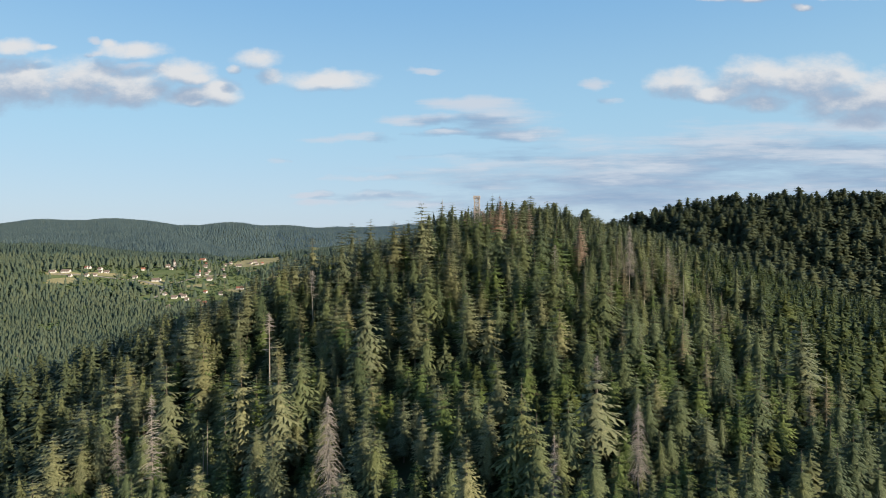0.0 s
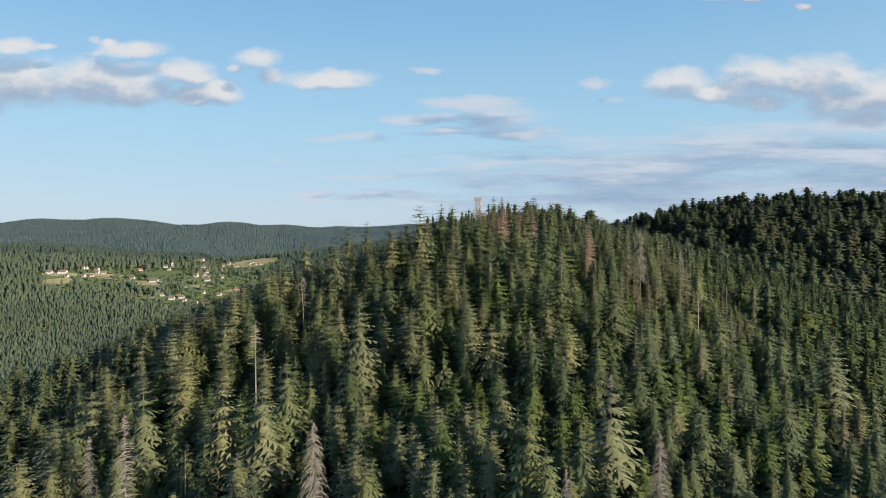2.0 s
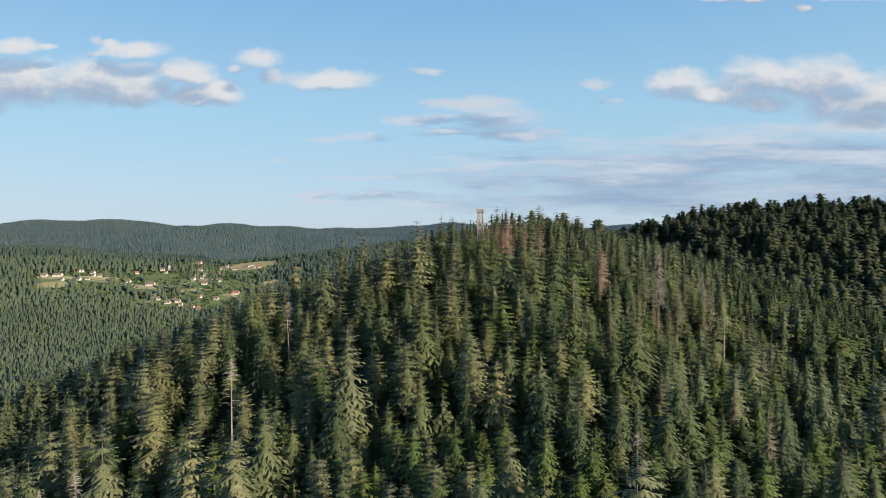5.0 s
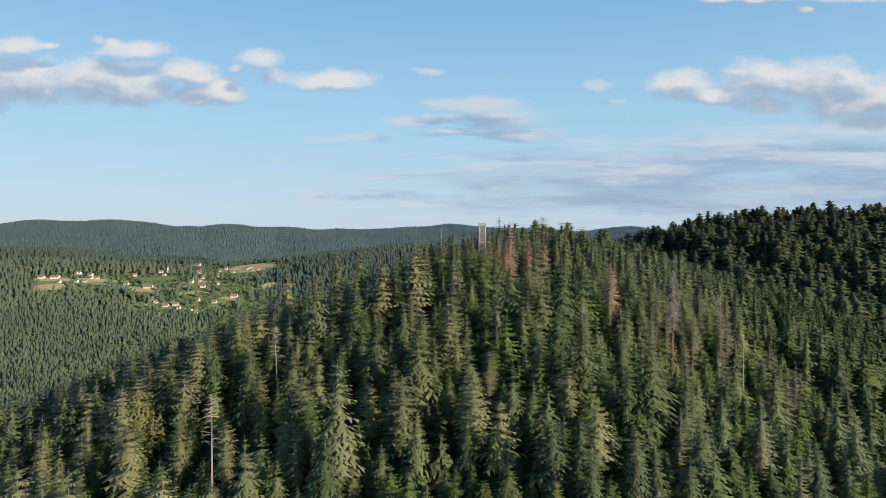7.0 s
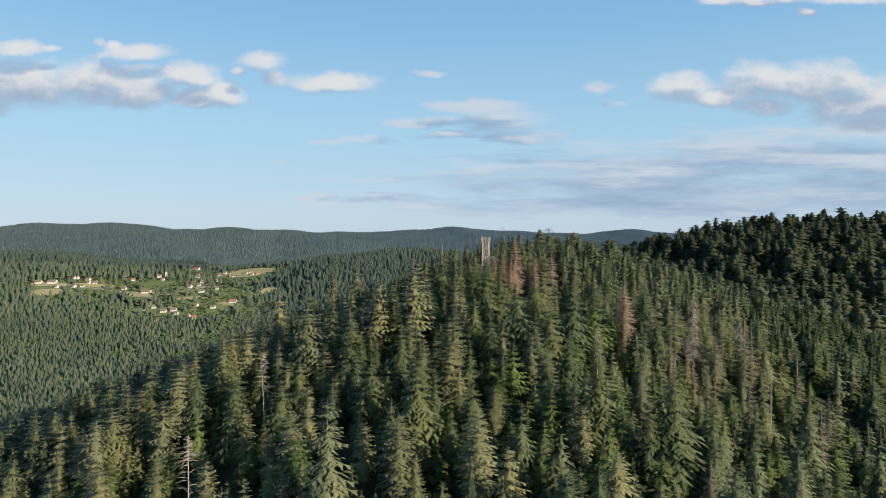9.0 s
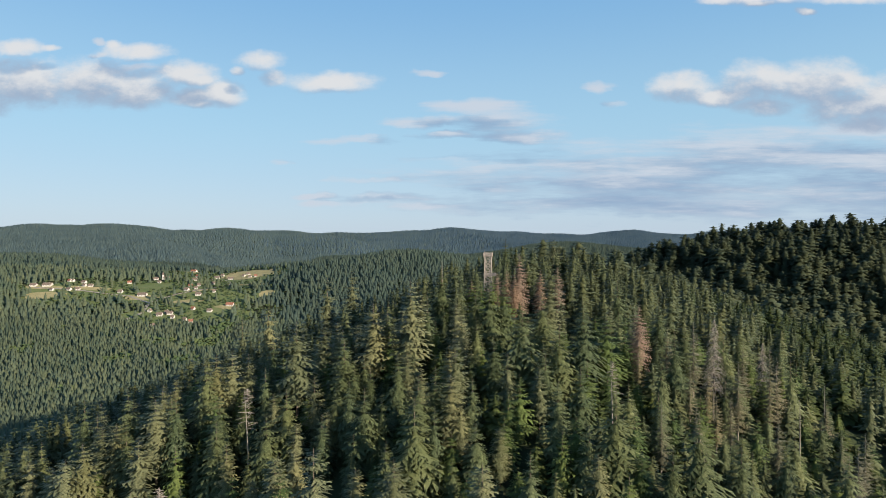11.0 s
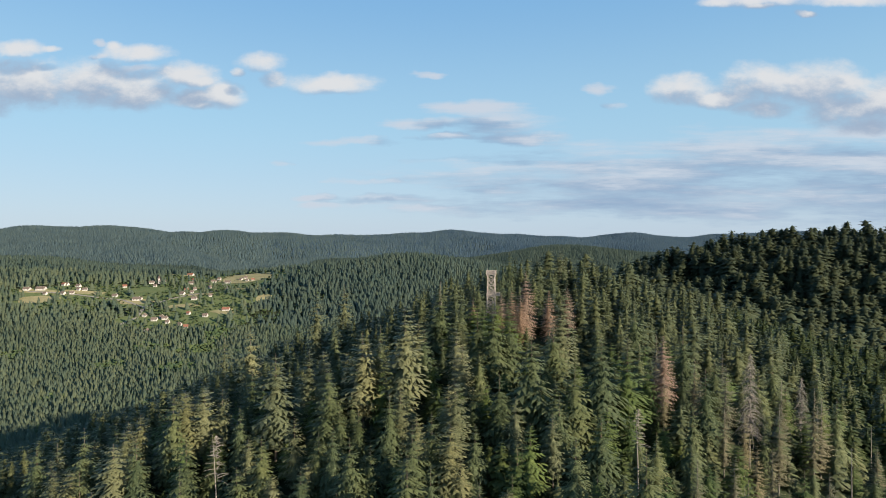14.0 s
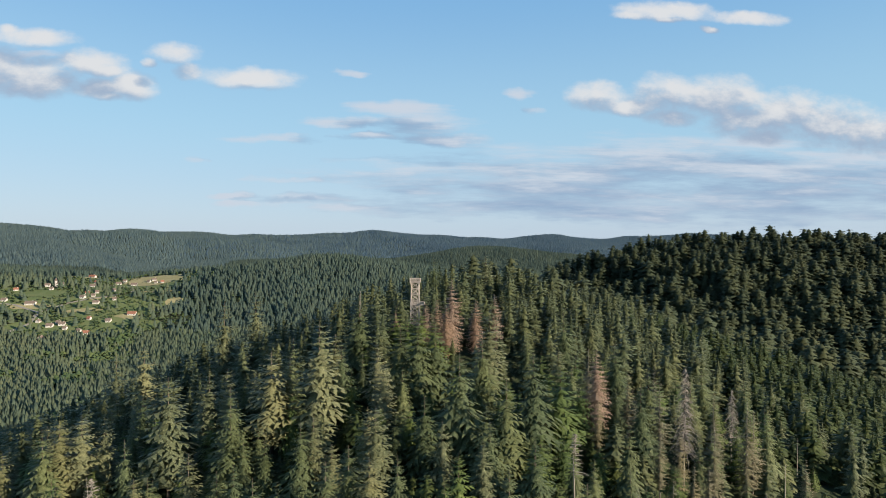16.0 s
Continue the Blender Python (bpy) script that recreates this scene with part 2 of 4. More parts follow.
def land(x, y):
    """Height of the ground: the valley and far hills, the wooded hill with the tower, the dark hill behind it."""
    x, y = np.asarray(x, float), np.asarray(y, float)
    valley = np.interp(y, (-2500, 300, 700, 950, 1150, 1370, 1560, 1840, 2200, 2900, 3500, 4000, 4300, 4800, 6500),
                       (40, 50, 15, 5, 45, 93, 138, 158, 140, 135, 190, 265, 300, 260, 180))
    valley = valley + np.clip(-x - 650, 0, 500) * 0.04 + np.clip((y - 700) / 800, 0, 1) * 6 * wave(x, y, 420, 2)
    rise = np.clip((y - 2400) / 1400, 0, 1)
    valley = valley + rise * (5 * wave(x, y, 900, 5) + 4 * wave(x, y, 330, 7) - 0.006 * (x + 2000))
    valley = valley + 38 * bump(x, y, -1330, 1930, 420, 240) + 45 * bump(x, y, -300, 2450, 440, 330) + 60 * bump(x, y, -90, 1930, 300, 270) + 108 * bump(x, y, 560, 2650, 480, 320)
    valley = valley + 40 * bump(x, y, 80, 4300, 380, 400) + 32 * bump(x, y, 1280, 4300, 240, 400) + 52 * bump(x, y, 2450, 4300, 560, 400)
    valley = valley + np.clip((y - 2500) / 500, 0, 1) * np.clip((4150 - y) / 400, 0, 1) * (30 * np.abs(wave(x, y, 1100, 14)) - 18)
    west = np.clip((-250 - x) / 700, 0, 1)
    valley = valley - 42 * bump(x, y, -1000, 2480, 260, 330) - 32 * bump(x, y, -1560, 2450, 340, 330) + 108 * west * west * (3 - 2 * west) * np.exp(-((y - 3400) / 430) ** 2) + 24 * bump(x, y, -1870, 3400, 230, 300)
    valley = valley + 45 * bump(x, y, -1500, 2950, 300, 260, -25) + 40 * bump(x, y, -2150, 2900, 260, 300, 20) - 35 * bump(x, y, -900, 3050, 160, 420, -20)
    valley = valley + 17 * bump(x, y, -565, 1870, 150, 80) - 45 * bump(x, y, -1050, 3150, 330, 260, -35)
    along, off = spur_place(x, y)
    spur = np.interp(along, (-0.3, 0.0, 0.35, 0.7, 1.0, 1.25), (322, 320, 286, 224, 150, 90)) - np.where(off < 0, 0.28, 0.10) * (np.sqrt(off * off + 3600) - 60) + 4 * wave(x, y, 260, 15)
    valley = np.maximum(valley, spur) + 8 * np.log1p(np.exp(-np.abs(valley - spur) / 8))
    axis = np.interp(y, (60, 150, 190, 240, 300, 390, 600), (42, 42, 30, 18, 22, 50, 80))
    crest = np.interp(y, (-300, 60, 95, 124, 175, 215, 230, 300, 390, 450, 520, 650, 900), (60, 169, 176, 184, 201, 218, 225, 235, 242, 236, 213, 154, 40))
    dx = x - axis
    fall = np.where(dx < 0, np.interp(y, (60, 150, 235, 300), (0.34, 0.34, 0.345, 0.41)) * (np.sqrt(dx * dx + 625) - 25), 0.29 * (np.sqrt(dx * dx + 1225) - 35))
    hill = crest - fall + 2.0 * wave(x, y, 90, 3)
    ridge = np.interp(x, (-200, 60, 150, 228, 300, 388, 470, 700, 1200), (0, 145, 209, 243, 255, 261, 260, 256, 236))
    ridge = ridge - 0.5 * (np.sqrt((y - 650) ** 2 + 1600) - 40) + 2.5 * wave(x, y, 80, 9)
    k = 9.0
    top = np.maximum(np.maximum(valley, hill), ridge)
    return top + k * np.log(np.exp((valley - top) / k) + np.exp((hill - top) / k) + np.exp((ridge - top) / k))


def height(x, y):
    return float(land(x, y))


def mesh_object(name, verts, faces, mat, parent=None, label="", smooth=False, tint=None, normals=None):
    me = bpy.data.meshes.new(name)
    verts, faces = np.asarray(verts, np.float32), np.asarray(faces, np.int32)
    k = faces.shape[1]
    me.vertices.add(len(verts))
    me.vertices.foreach_set("co", verts.ravel())
    me.loops.add(faces.size)
    me.loops.foreach_set("vertex_index", faces.ravel())
    me.polygons.add(len(faces))
    me.polygons.foreach_set("loop_start", np.arange(0, faces.size, k, dtype=np.int32))
    if tint is not None:
        me.attributes.new("tint", "FLOAT", "POINT").data.foreach_set("value", np.asarray(tint, np.float32))
    if normals is not None:
        me.attributes.new("custom_normal", "FLOAT_VECTOR", "POINT").data.foreach_set("vector", np.asarray(normals, np.float32).ravel())
    me.update(calc_edges=True)
    if smooth:
        me.polygons.foreach_set("use_smooth", np.ones(len(faces), bool))
    me.materials.append(mat)
    ob = new(name, me)
    if parent:
        ob.parent = parent
    if label:
        tagged(ob, label)
    return ob


def part(name, bm, mat, parent, label=""):
    me = bpy.data.meshes.new(name)
    bm.to_mesh(me)
    bm.free()
    me.materials.append(mat)
    ob = new(name, me)
    if parent:
        ob.parent = parent
    if label:
        tagged(ob, label)
    return ob


def spread(lo, hi, fine_lo, fine_hi, step, grow):
    """Grid lines, close together between fine_lo and fine_hi and ever wider outside."""
    mid = list(np.arange(fine_lo, fine_hi + step, step))
    s, a = step, mid[-1]
    while a < hi:
        s *= grow
        a += s
        mid.append(a)
    s, a, low = step, mid[0], []
    while a > lo:
        s *= grow
        a -= s
        low.append(a)
    return np.array(low[::-1] + mid)


gx, gy = spread(-6500, 6500, -420, 700, 14, 1.045), spread(-3000, 7000, 20, 720, 14, 1.03)
X, Y = np.meshgrid(gx, gy)
Z = land(X, Y)
w = len(gx)
idx = (np.arange(len(gy) - 1)[:, None] * w + np.arange(w - 1)[None, :]).ravel()
ground = mesh_object("ground", np.stack([X.ravel(), Y.ravel(), Z.ravel()], 1), np.stack([idx, idx + 1, idx + w + 1, idx + w], 1), FLOOR, smooth=True)
tagged(ground, "wooded hills and valley floor of dark forest soil", "ground", kind="structure")


# ---------------------------------------------------------------- trees
def boughs(rng, H, R, base, whorls, per, power, droop, ragged=0.2, flat=0.0, pairs=3, wide=0.30, hang=0.6, lift=0.12, base_share=1.0):
    """Boughs in loose whorls on a stem: each a spine with pairs of side sprays, upright at the top, level below, sagging at the foot."""
    V, F = [], []
    for i in range(whorls):
        q = min(max((i + rng.uniform(-0.35, 0.35)) / whorls, 0.0), 0.985)
        s = 1 - (1 - q) ** 1.18
        u = 1 - s
        reach = R * max(u, 0.015) ** power * min(1.0, 0.55 + 1.8 * s)
        if flat and u < 0.2:
            reach = max(reach, R * flat * min(1.0, (u / 0.10) ** 0.5))
        reach *= rng.uniform(1 - ragged, 1 + 0.4 * ragged)
        count = max(4, int(round(per * (0.5 + 0.5 * min(1, 2.2 * u)))))
        turn = rng.uniform(0, 6.28)
        for j in range(count):
            if rng.random() < ragged * 0.5:
                continue
            a = turn + 6.2832 * (j + rng.uniform(-0.3, 0.3)) / count
            L = reach * rng.uniform(0.95 - 0.9 * ragged, 1.10) + 0.28
            rise = -droop + (droop + lift) * s ** 2.0 + rng.uniform(-0.12, 0.12)
            bow = rng.uniform(0.18, 0.42)
            ca, sa = math.cos(a), math.sin(a)
            z = base * H + s * (0.99 - base) * H + rng.uniform(-0.25, 0.25)
            w = wide * L * rng.uniform(0.8, 1.25) + 0.10

            def at(f, side=0.0, low=0.0):
                return (ca * f * L - sa * side, sa * f * L + ca * side, z + L * (rise * f + bow * (f * f - f)) - low)

            for k in range(pairs):
                f = 0.06 + 0.94 * k / pairs
                step = 0.94 / pairs
                half = w * (1.10 - 0.80 * f)
                for side in (-1, 1):
                    g = rng.uniform(0.82, 1.18)
                    b = len(V)
                    V += [at(f, -0.04 * side), at(min(f + base_share * step, 1.0), 0.02 * side, 0.05), at(min(f + 1.35 * step, 1.08), side * half * g, hang * half * g)]
                    F.append((b, b + 1, b + 2))
    return np.array(V), np.array(F)


def rounded(V, F, up=0.35, own=0.9):
    """Turn the faces of a crown outwards and give it soft normals that follow its round body."""
    V, F = np.asarray(V, float), np.asarray(F)
    tri = V[F]
    g = np.cross(tri[:, 1] - tri[:, 0], tri[:, 2] - tri[:, 0])
    g /= np.linalg.norm(g, axis=1)[:, None] + 1e-9

    def outward(p):
        d = np.concatenate([p[:, :2] / (np.linalg.norm(p[:, :2], axis=1)[:, None] + 0.3), np.full((len(p), 1), up)], 1)
        return d / np.linalg.norm(d, axis=1)[:, None]

    flip = (g * (outward(tri.mean(1)) + np.array((0, 0, 1.6)))).sum(1) < 0
    F = np.where(flip[:, None], F[:, ::-1], F)
    g = np.where(flip[:, None], -g, g)
    N = np.zeros_like(V)
    for k in range(3):
        np.add.at(N, F[:, k], g)
    N /= np.linalg.norm(N, axis=1)[:, None] + 1e-9
    N = outward(V) + own * N
    return V, F, N / np.linalg.norm(N, axis=1)[:, None]


def skirts(rng, H, R, base, tiers, sides, power, ragged=0.45, flat=0.0, drop=0.62):
    """A crown as open ragged skirts stacked on the stem, each rim running out in branch tips."""
    V, F = [], []
    for i in range(tiers):
        s = (i + rng.uniform(-0.15, 0.15)) / tiers
        u = 1 - s
        r = R * max(u, 0.05) ** power * rng.uniform(0.85, 1.15) * min(1.0, 0.7 + 1.2 * s)
        if flat and u < 0.25:
            r = max(r, R * flat)
        step = (H - base * H) / tiers
        rim = base * H + max(s, 0) * (H - base * H)
        top = min(H * (1.0 if i == tiers - 1 else 0.99), rim + step * 1.1 + drop * r)
        ox, oy = rng.uniform(-0.12, 0.12) * r, rng.uniform(-0.12, 0.12) * r
        b = len(V)
        V.append((ox * 0.3, oy * 0.3, top))
        t = rng.uniform(0, 6.28)
        for j in range(sides):
            a = t + 6.2832 * (j + rng.uniform(-0.25, 0.25)) / sides
            tip = j % 2 == 0
            rr = r * (rng.uniform(0.9, 1.2) if tip else rng.uniform(0.9, 1.2) * (1 - ragged))
            V.append((math.cos(a) * rr + ox, math.sin(a) * rr + oy, rim + (rng.uniform(-0.12, 0.06) if tip else rng.uniform(0.05, 0.3)) * r))
        F += [(b, b + 1 + j, b + 1 + (j + 1) % sides) for j in range(sides)]
    return np.array(V), np.array(F)


def joined(a, b):
    return np.concatenate([a[0], b[0]]), np.concatenate([a[1], b[1] + len(a[0])])


def stem(H, r, sides=6, bend=0.0, cut=1.0):
    V, F = [], []
    rings = 5
    for i in range(rings):
        s = i / (rings - 1) * cut
        for j in range(sides):
            a = 6.2832 * j / sides
            rr = r * (1 - 0.93 * s) * (1.25 if i == 0 else 1)
            V.append((math.cos(a) * rr + bend * s * s, math.sin(a) * rr, s * H - (1.5 if i == 0 else 0)))
    for i in range(rings - 1):
        for j in range(sides):
            p, q = i * sides + j, i * sides + (j + 1) % sides
            F += [(p, q, q + sides), (p, q + sides, p + sides)]
    top = (rings - 1) * sides
    F += [(top, top + j, top + j + 1) for j in range(1, sides - 1)]
    return np.array(V), np.array(F)


def twigs(rng, H, base, count, R, hang, thick=0.045, low=0.0):
    """Bare branches: bent three-sided rods that leave the stem and hang."""
    V, F = [], []
    for i in range(count):
        s = rng.uniform(low, 1) ** 0.9
        z = base * H + s * (H * 0.98 - base * H)
        L = (R * (1 - s) ** 0.6 + 0.35) * rng.uniform(0.5, 1.1)
        a = rng.uniform(0, 6.2832)
        out = np.array([math.cos(a), math.sin(a), 0])
        side = np.array([-math.sin(a), math.cos(a), 0])
        b = len(V)
        sag = hang * rng.uniform(0.6, 1.3)
        for k, f in enumerate((0.0, 0.4, 0.75, 1.0)):
            c = out * L * f * (1 - 0.18 * f) + np.array([0, 0, z + L * (0.18 * f - sag * f * f)])
            t = thick * (1.5 - 1.2 * f) * (1 + 0.2 * R)
            V += [c + side * t, c - side * t, c + np.array([0, 0, t * 1.4])]
        for k in range(3):
            for m in range(3):
                p, q = b + k * 3 + m, b + k * 3 + (m + 1) % 3
                F += [(p, q, q + 3), (p, q + 3, p + 3)]
    return np.array(V), np.array(F)


def tree(name, label, category, group, crown, trunk, leaf, wood, crown_name="crown"):
    root = tagged(new(name), label, category, group)
    mesh_object("trunk", *trunk, wood, root)
    if crown_name == "crown":
        V, F, N = rounded(*crown)
        mesh_object(crown_name, V, F, leaf, root, normals=N)
    else:
        mesh_object(crown_name, *crown, leaf, root)
    return root


KINDS = {}
rng = random.Random(11)
KINDS["spruce"] = [tree("spruce_tree", "tall dark green spruce with layered branches on the wooded hillside", "spruce tree", "spruces of the hill",
                        joined(skirts(rng, 20.0, 3.4 + 0.1 * i, 0.10, 6, 9, 0.60, 0.45, 0.0, 0.45), boughs(rng, 28, 6.6 + 0.3 * i, 0.10, 19, 8, 0.80, 0.50 + 0.05 * i, 0.10 + 0.03 * i, 0.0, 3, 0.36, 0.50)), stem(28, 0.26), SPRUCE, BARK) for i in range(6)]
KINDS["fir"] = [tree("fir_tree", "old olive-green fir with a blunt ragged top on the hillside", "fir tree", "firs of the hill",
                     joined(skirts(rng, 22.0, 3.2 + 0.1 * i, 0.15, 6, 9, 0.50, 0.5, 0.2, 0.4), boughs(rng, 30, 5.7 + 0.3 * i, 0.18, 17, 8, 0.42, 0.28 + 0.06 * i, 0.16 + 0.03 * i, 0.42, 3, 0.40, 0.40, 0.18)), stem(30, 0.32), FIR, BARK) for i in range(6)]
KINDS["young"] = [tree("young_spruce", "slim fresh-green young spruce growing between older trees", "young spruce", "young spruces of the hill",
                       joined(skirts(rng, 12.5, 2.4 + 0.1 * i, 0.04, 5, 8, 0.80, 0.42, 0.0, 0.5), boughs(rng, 18, 5.2 + 0.2 * i, 0.04, 14, 8, 0.80, 0.36, 0.10, 0.0, 3, 0.38, 0.50)), stem(18, 0.16), YOUNG, BARK) for i in range(5)]
KINDS["dead"] = [tree("dead_spruce", "bare grey dead spruce with hanging leafless branches", "dead tree", "dead trees of the hill",
                      twigs(rng, 26, 0.28, 300 - 50 * i, 4.4 - 0.4 * i, 0.80 - 0.2 * i, 0.036), stem(26, 0.22, bend=0.3), GREYWOOD, GREYWOOD, "bare_crown") for i in range(3)]
snag = tagged(new("dead_snag"), "bleached dead tree with a few crooked bare branches", "dead tree", "bleached snags of the hill")
mesh_object("trunk", *stem(26, 0.30, bend=0.9), GREYWOOD, snag)
for i in range(84):
    mesh_object("branch", *twigs(rng, 26, 0.45, 1, 4.5, rng.uniform(0.0, 0.5), 0.036, 0.012 * i), GREYWOOD, snag)
KINDS["snag"] = [snag]
pole = tagged(new("bare_stem"), "bare grey stem of a dead tree without branches", "dead tree", "bare stems of the hill")
mesh_object("trunk", *stem(24, 0.26, bend=0.2, cut=0.9), GREYWOOD, pole)
KINDS["pole"] = [pole]
KINDS["brown"] = [tree("browned_spruce", "dying spruce with reddish-brown dry needles near the tower", "dying spruce", "browned spruces",
                       boughs(rng, 26, 5.6 + 0.4 * i, 0.15, 28, 10, 0.62, 0.45, 0.2, 0.0, 4, 0.26, 0.5), stem(26, 0.26), BROWN, GREYWOOD) for i in range(3)]
KINDS["faded"] = [tree("faded_spruce", "half-bare spruce with thin greyish-brown needles and visible stem", "dying spruce", "faded spruces",
                       boughs(rng, 27, 4.8 + 0.35 * i, 0.15, 24, 8, 0.60, 0.25, 0.35, 0.0, 4, 0.22, 0.4), stem(27, 0.26), FADED, GREYWOOD) for i in range(4)]
NOMINAL = {"spruce": 28.0, "fir": 30.0, "young": 18.0, "dead": 26.0, "brown": 26.0, "snag": 26.0, "pole": 24.0, "faded": 27.0}
used = {}


def plant(kind, x, y, tall, lean=0.0, wide=1.0):
    """Stand one tree of a kind at (x, y) on the ground; the first ones use the models themselves."""
    k = used.get(kind, 0)
    used[kind] = k + 1
    models = KINDS[kind]
    s = tall / NOMINAL[kind]
    wide *= min(1.0, 27.0 / tall) if kind in ("fir", "spruce") else 1.0
    m = pose(x, y, height(x, y), lean, lean * 0.5, rng.uniform(0, 360))
    if k < len(models):
        models[k].matrix_basis = m @ Matrix.Diagonal((s * wide, s * wide, s, 1))
        return models[k]
    model = models[rng.randrange(len(models))]
    a, b, c = model.scale
    return copy_thing(model, m @ Matrix.Diagonal((s * wide / a, s * wide / b, s / c, 1)))


def scatter(seed, x0, x1, y0, y1, step, shake=0.42):
    """Points of a shaken grid."""
    r = np.random.RandomState(seed)
    nx, ny = int((x1 - x0) / step), int((y1 - y0) / step)
    px, py = np.meshgrid(np.arange(nx) + 0.5, np.arange(ny) + 0.5)
    px[1::2] += 0.5
    p = np.stack([px.ravel(), py.ravel()], 1) + r.uniform(-shake, shake, (nx * ny, 2))
    return p[:, 0] * step + x0, p[:, 1] * step + y0, r.random((nx * ny, 4))


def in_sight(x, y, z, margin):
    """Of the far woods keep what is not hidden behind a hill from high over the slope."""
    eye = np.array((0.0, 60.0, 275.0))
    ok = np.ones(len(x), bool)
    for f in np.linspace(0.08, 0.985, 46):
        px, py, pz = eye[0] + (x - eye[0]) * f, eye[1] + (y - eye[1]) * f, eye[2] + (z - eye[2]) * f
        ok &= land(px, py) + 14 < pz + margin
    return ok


def woods(name, label, models, x, y, tall, tint, mat, wide=1.25, category="forest", up=0.4, own=0.9):
    """Many trees in one mesh."""
    vs, fs, ts, ns, at = [], [], [], [], 0
    r = np.random.RandomState(len(x))
    pick, turn = r.randint(0, len(models), len(x)), r.uniform(0, 6.2832, len(x))
    base = land(x, y) - 0.6
    for i in range(len(models)):
        V, F, H = models[i]
        V, F, N = rounded(V, F, up, own)
        sel = np.nonzero(pick == i)[0]
        if not len(sel):
            continue
        s = (tall[sel] / H)[:, None]
        c, sn = np.cos(turn[sel])[:, None], np.sin(turn[sel])[:, None]
        wx = s * wide * r.uniform(0.85, 1.2, s.shape)
        P = np.stack([(V[:, 0] * c - V[:, 1] * sn) * wx + x[sel][:, None], (V[:, 0] * sn + V[:, 1] * c) * wx + y[sel][:, None], V[:, 2] * s + base[sel][:, None]], 2)
        vs.append(P.reshape(-1, 3))
        ns.append(np.stack([N[:, 0] * c - N[:, 1] * sn, N[:, 0] * sn + N[:, 1] * c, np.repeat(N[None, :, 2], len(sel), 0)], 2).reshape(-1, 3))
        fs.append((F[None] + (np.arange(len(sel)) * len(V))[:, None, None]).reshape(-1, 3) + at)
        ts.append(np.repeat(tint[sel], len(V)))
        at += len(sel) * len(V)
    return tagged(mesh_object(name, np.concatenate(vs), np.concatenate(fs), mat, tint=np.concatenate(ts), normals=np.concatenate(ns)), label, category, kind="stuff")


def plain_cone(rng, H, R, tiers, sides, point=True):
    """A small far conifer: ragged stacked skirts."""
    V, F = [], []
    for i in range(tiers):
        lo, hi = H * (0.08 + 0.78 * i / tiers), H * min(1.0, 0.45 + 0.78 * i / tiers + (0.1 if point else 0.0))
        if i == tiers - 1:
            hi = H
        r = R * (1 - 0.75 * i / tiers)
        b = len(V)
        V.append((rng.uniform(-0.2, 0.2), rng.uniform(-0.2, 0.2), hi))
        t = rng.uniform(0, 6.28)
        for j in range(sides):
            a = t + 6.2832 * j / sides
            rr = r * rng.uniform(0.7, 1.2)
            V.append((math.cos(a) * rr, math.sin(a) * rr, lo + rng.uniform(-0.06, 0.06) * H))
        F += [(b, b + 1 + j, b + 1 + (j + 1) % sides) for j in range(sides)]
    return np.array(V), np.array(F), H


def round_crown(rng, H, R):
    """A broadleaf tree: a few uneven leafy masses over a short stem."""
    V, F = [], []
    for i in range(3):
        a, q = rng.uniform(0, 6.28), (0.0 if i == 0 else rng.uniform(0.35, 0.6)) * R
        bm = bmesh.new()
        bmesh.ops.create_icosphere(bm, subdivisions=1, radius=R * rng.uniform(0.45, 0.65))
        n0 = len(V)
        lift = H * (rng.uniform(0.35, 0.68) if i else 0.72)
        for v in bm.verts:
            k = rng.uniform(0.7, 1.25)
            V.append((v.co.x * k + math.cos(a) * q, v.co.y * k + math.sin(a) * q, v.co.z * k * 0.9 + lift))
        F += [tuple(n0 + v.index for v in f.verts) for f in bm.faces]
        bm.free()
    return np.array(V), np.array(F), H


rng2 = random.Random(5)


def with_stem(crown, H, r):
    """A crown of the joined woods with its stem."""
    V, F = crown
    a = np.array([(r, 0, 0), (-r / 2, r * 0.87, 0), (-r / 2, -r * 0.87, 0), (0, 0, H * 0.98)])
    n0 = len(V)
    return np.concatenate([V, a]), np.concatenate([F, np.array([(n0, n0 + 1, n0 + 3), (n0 + 1, n0 + 2, n0 + 3), (n0 + 2, n0, n0 + 3)])]), float(H)


MID_SPRUCE = [with_stem(joined(skirts(rng2, 25.5, 2.9, 0.14, 7, 9, 0.85, 0.45, 0.0, 0.45), boughs(rng2, 28, 6.6, 0.10, 14, 7, 0.80, 0.55, 0.2, 0.0, 2, 0.42, 0.60)), 28, 0.26) for i in range(6)]
MID_FIR = [with_stem(joined(skirts(rng2, 27, 2.7, 0.25, 7, 9, 0.50, 0.5, 0.25, 0.4), boughs(rng2, 30, 5.9, 0.18, 13, 7, 0.42, 0.35, 0.3, 0.32, 2, 0.38, 0.45, 0.15)), 30, 0.3) for i in range(6)]
BACK_SPRUCE = [with_stem(joined(skirts(rng2, 26, 3.3, 0.14, 7, 8, 0.85, 0.45, 0.0, 0.45), boughs(rng2, 28, 6.4, 0.10, 13, 6, 0.84, 0.55, 0.2, 0.0, 1, 0.42, 0.6)), 28, 0.3) for i in range(6)]
BACK_FIR = [with_stem(joined(skirts(rng2, 27, 3.3, 0.25, 7, 8, 0.50, 0.45, 0.28, 0.4), boughs(rng2, 30, 5.5, 0.20, 12, 6, 0.46, 0.35, 0.3, 0.34, 1, 0.42, 0.4, 0.15)), 30, 0.3) for i in range(6)]
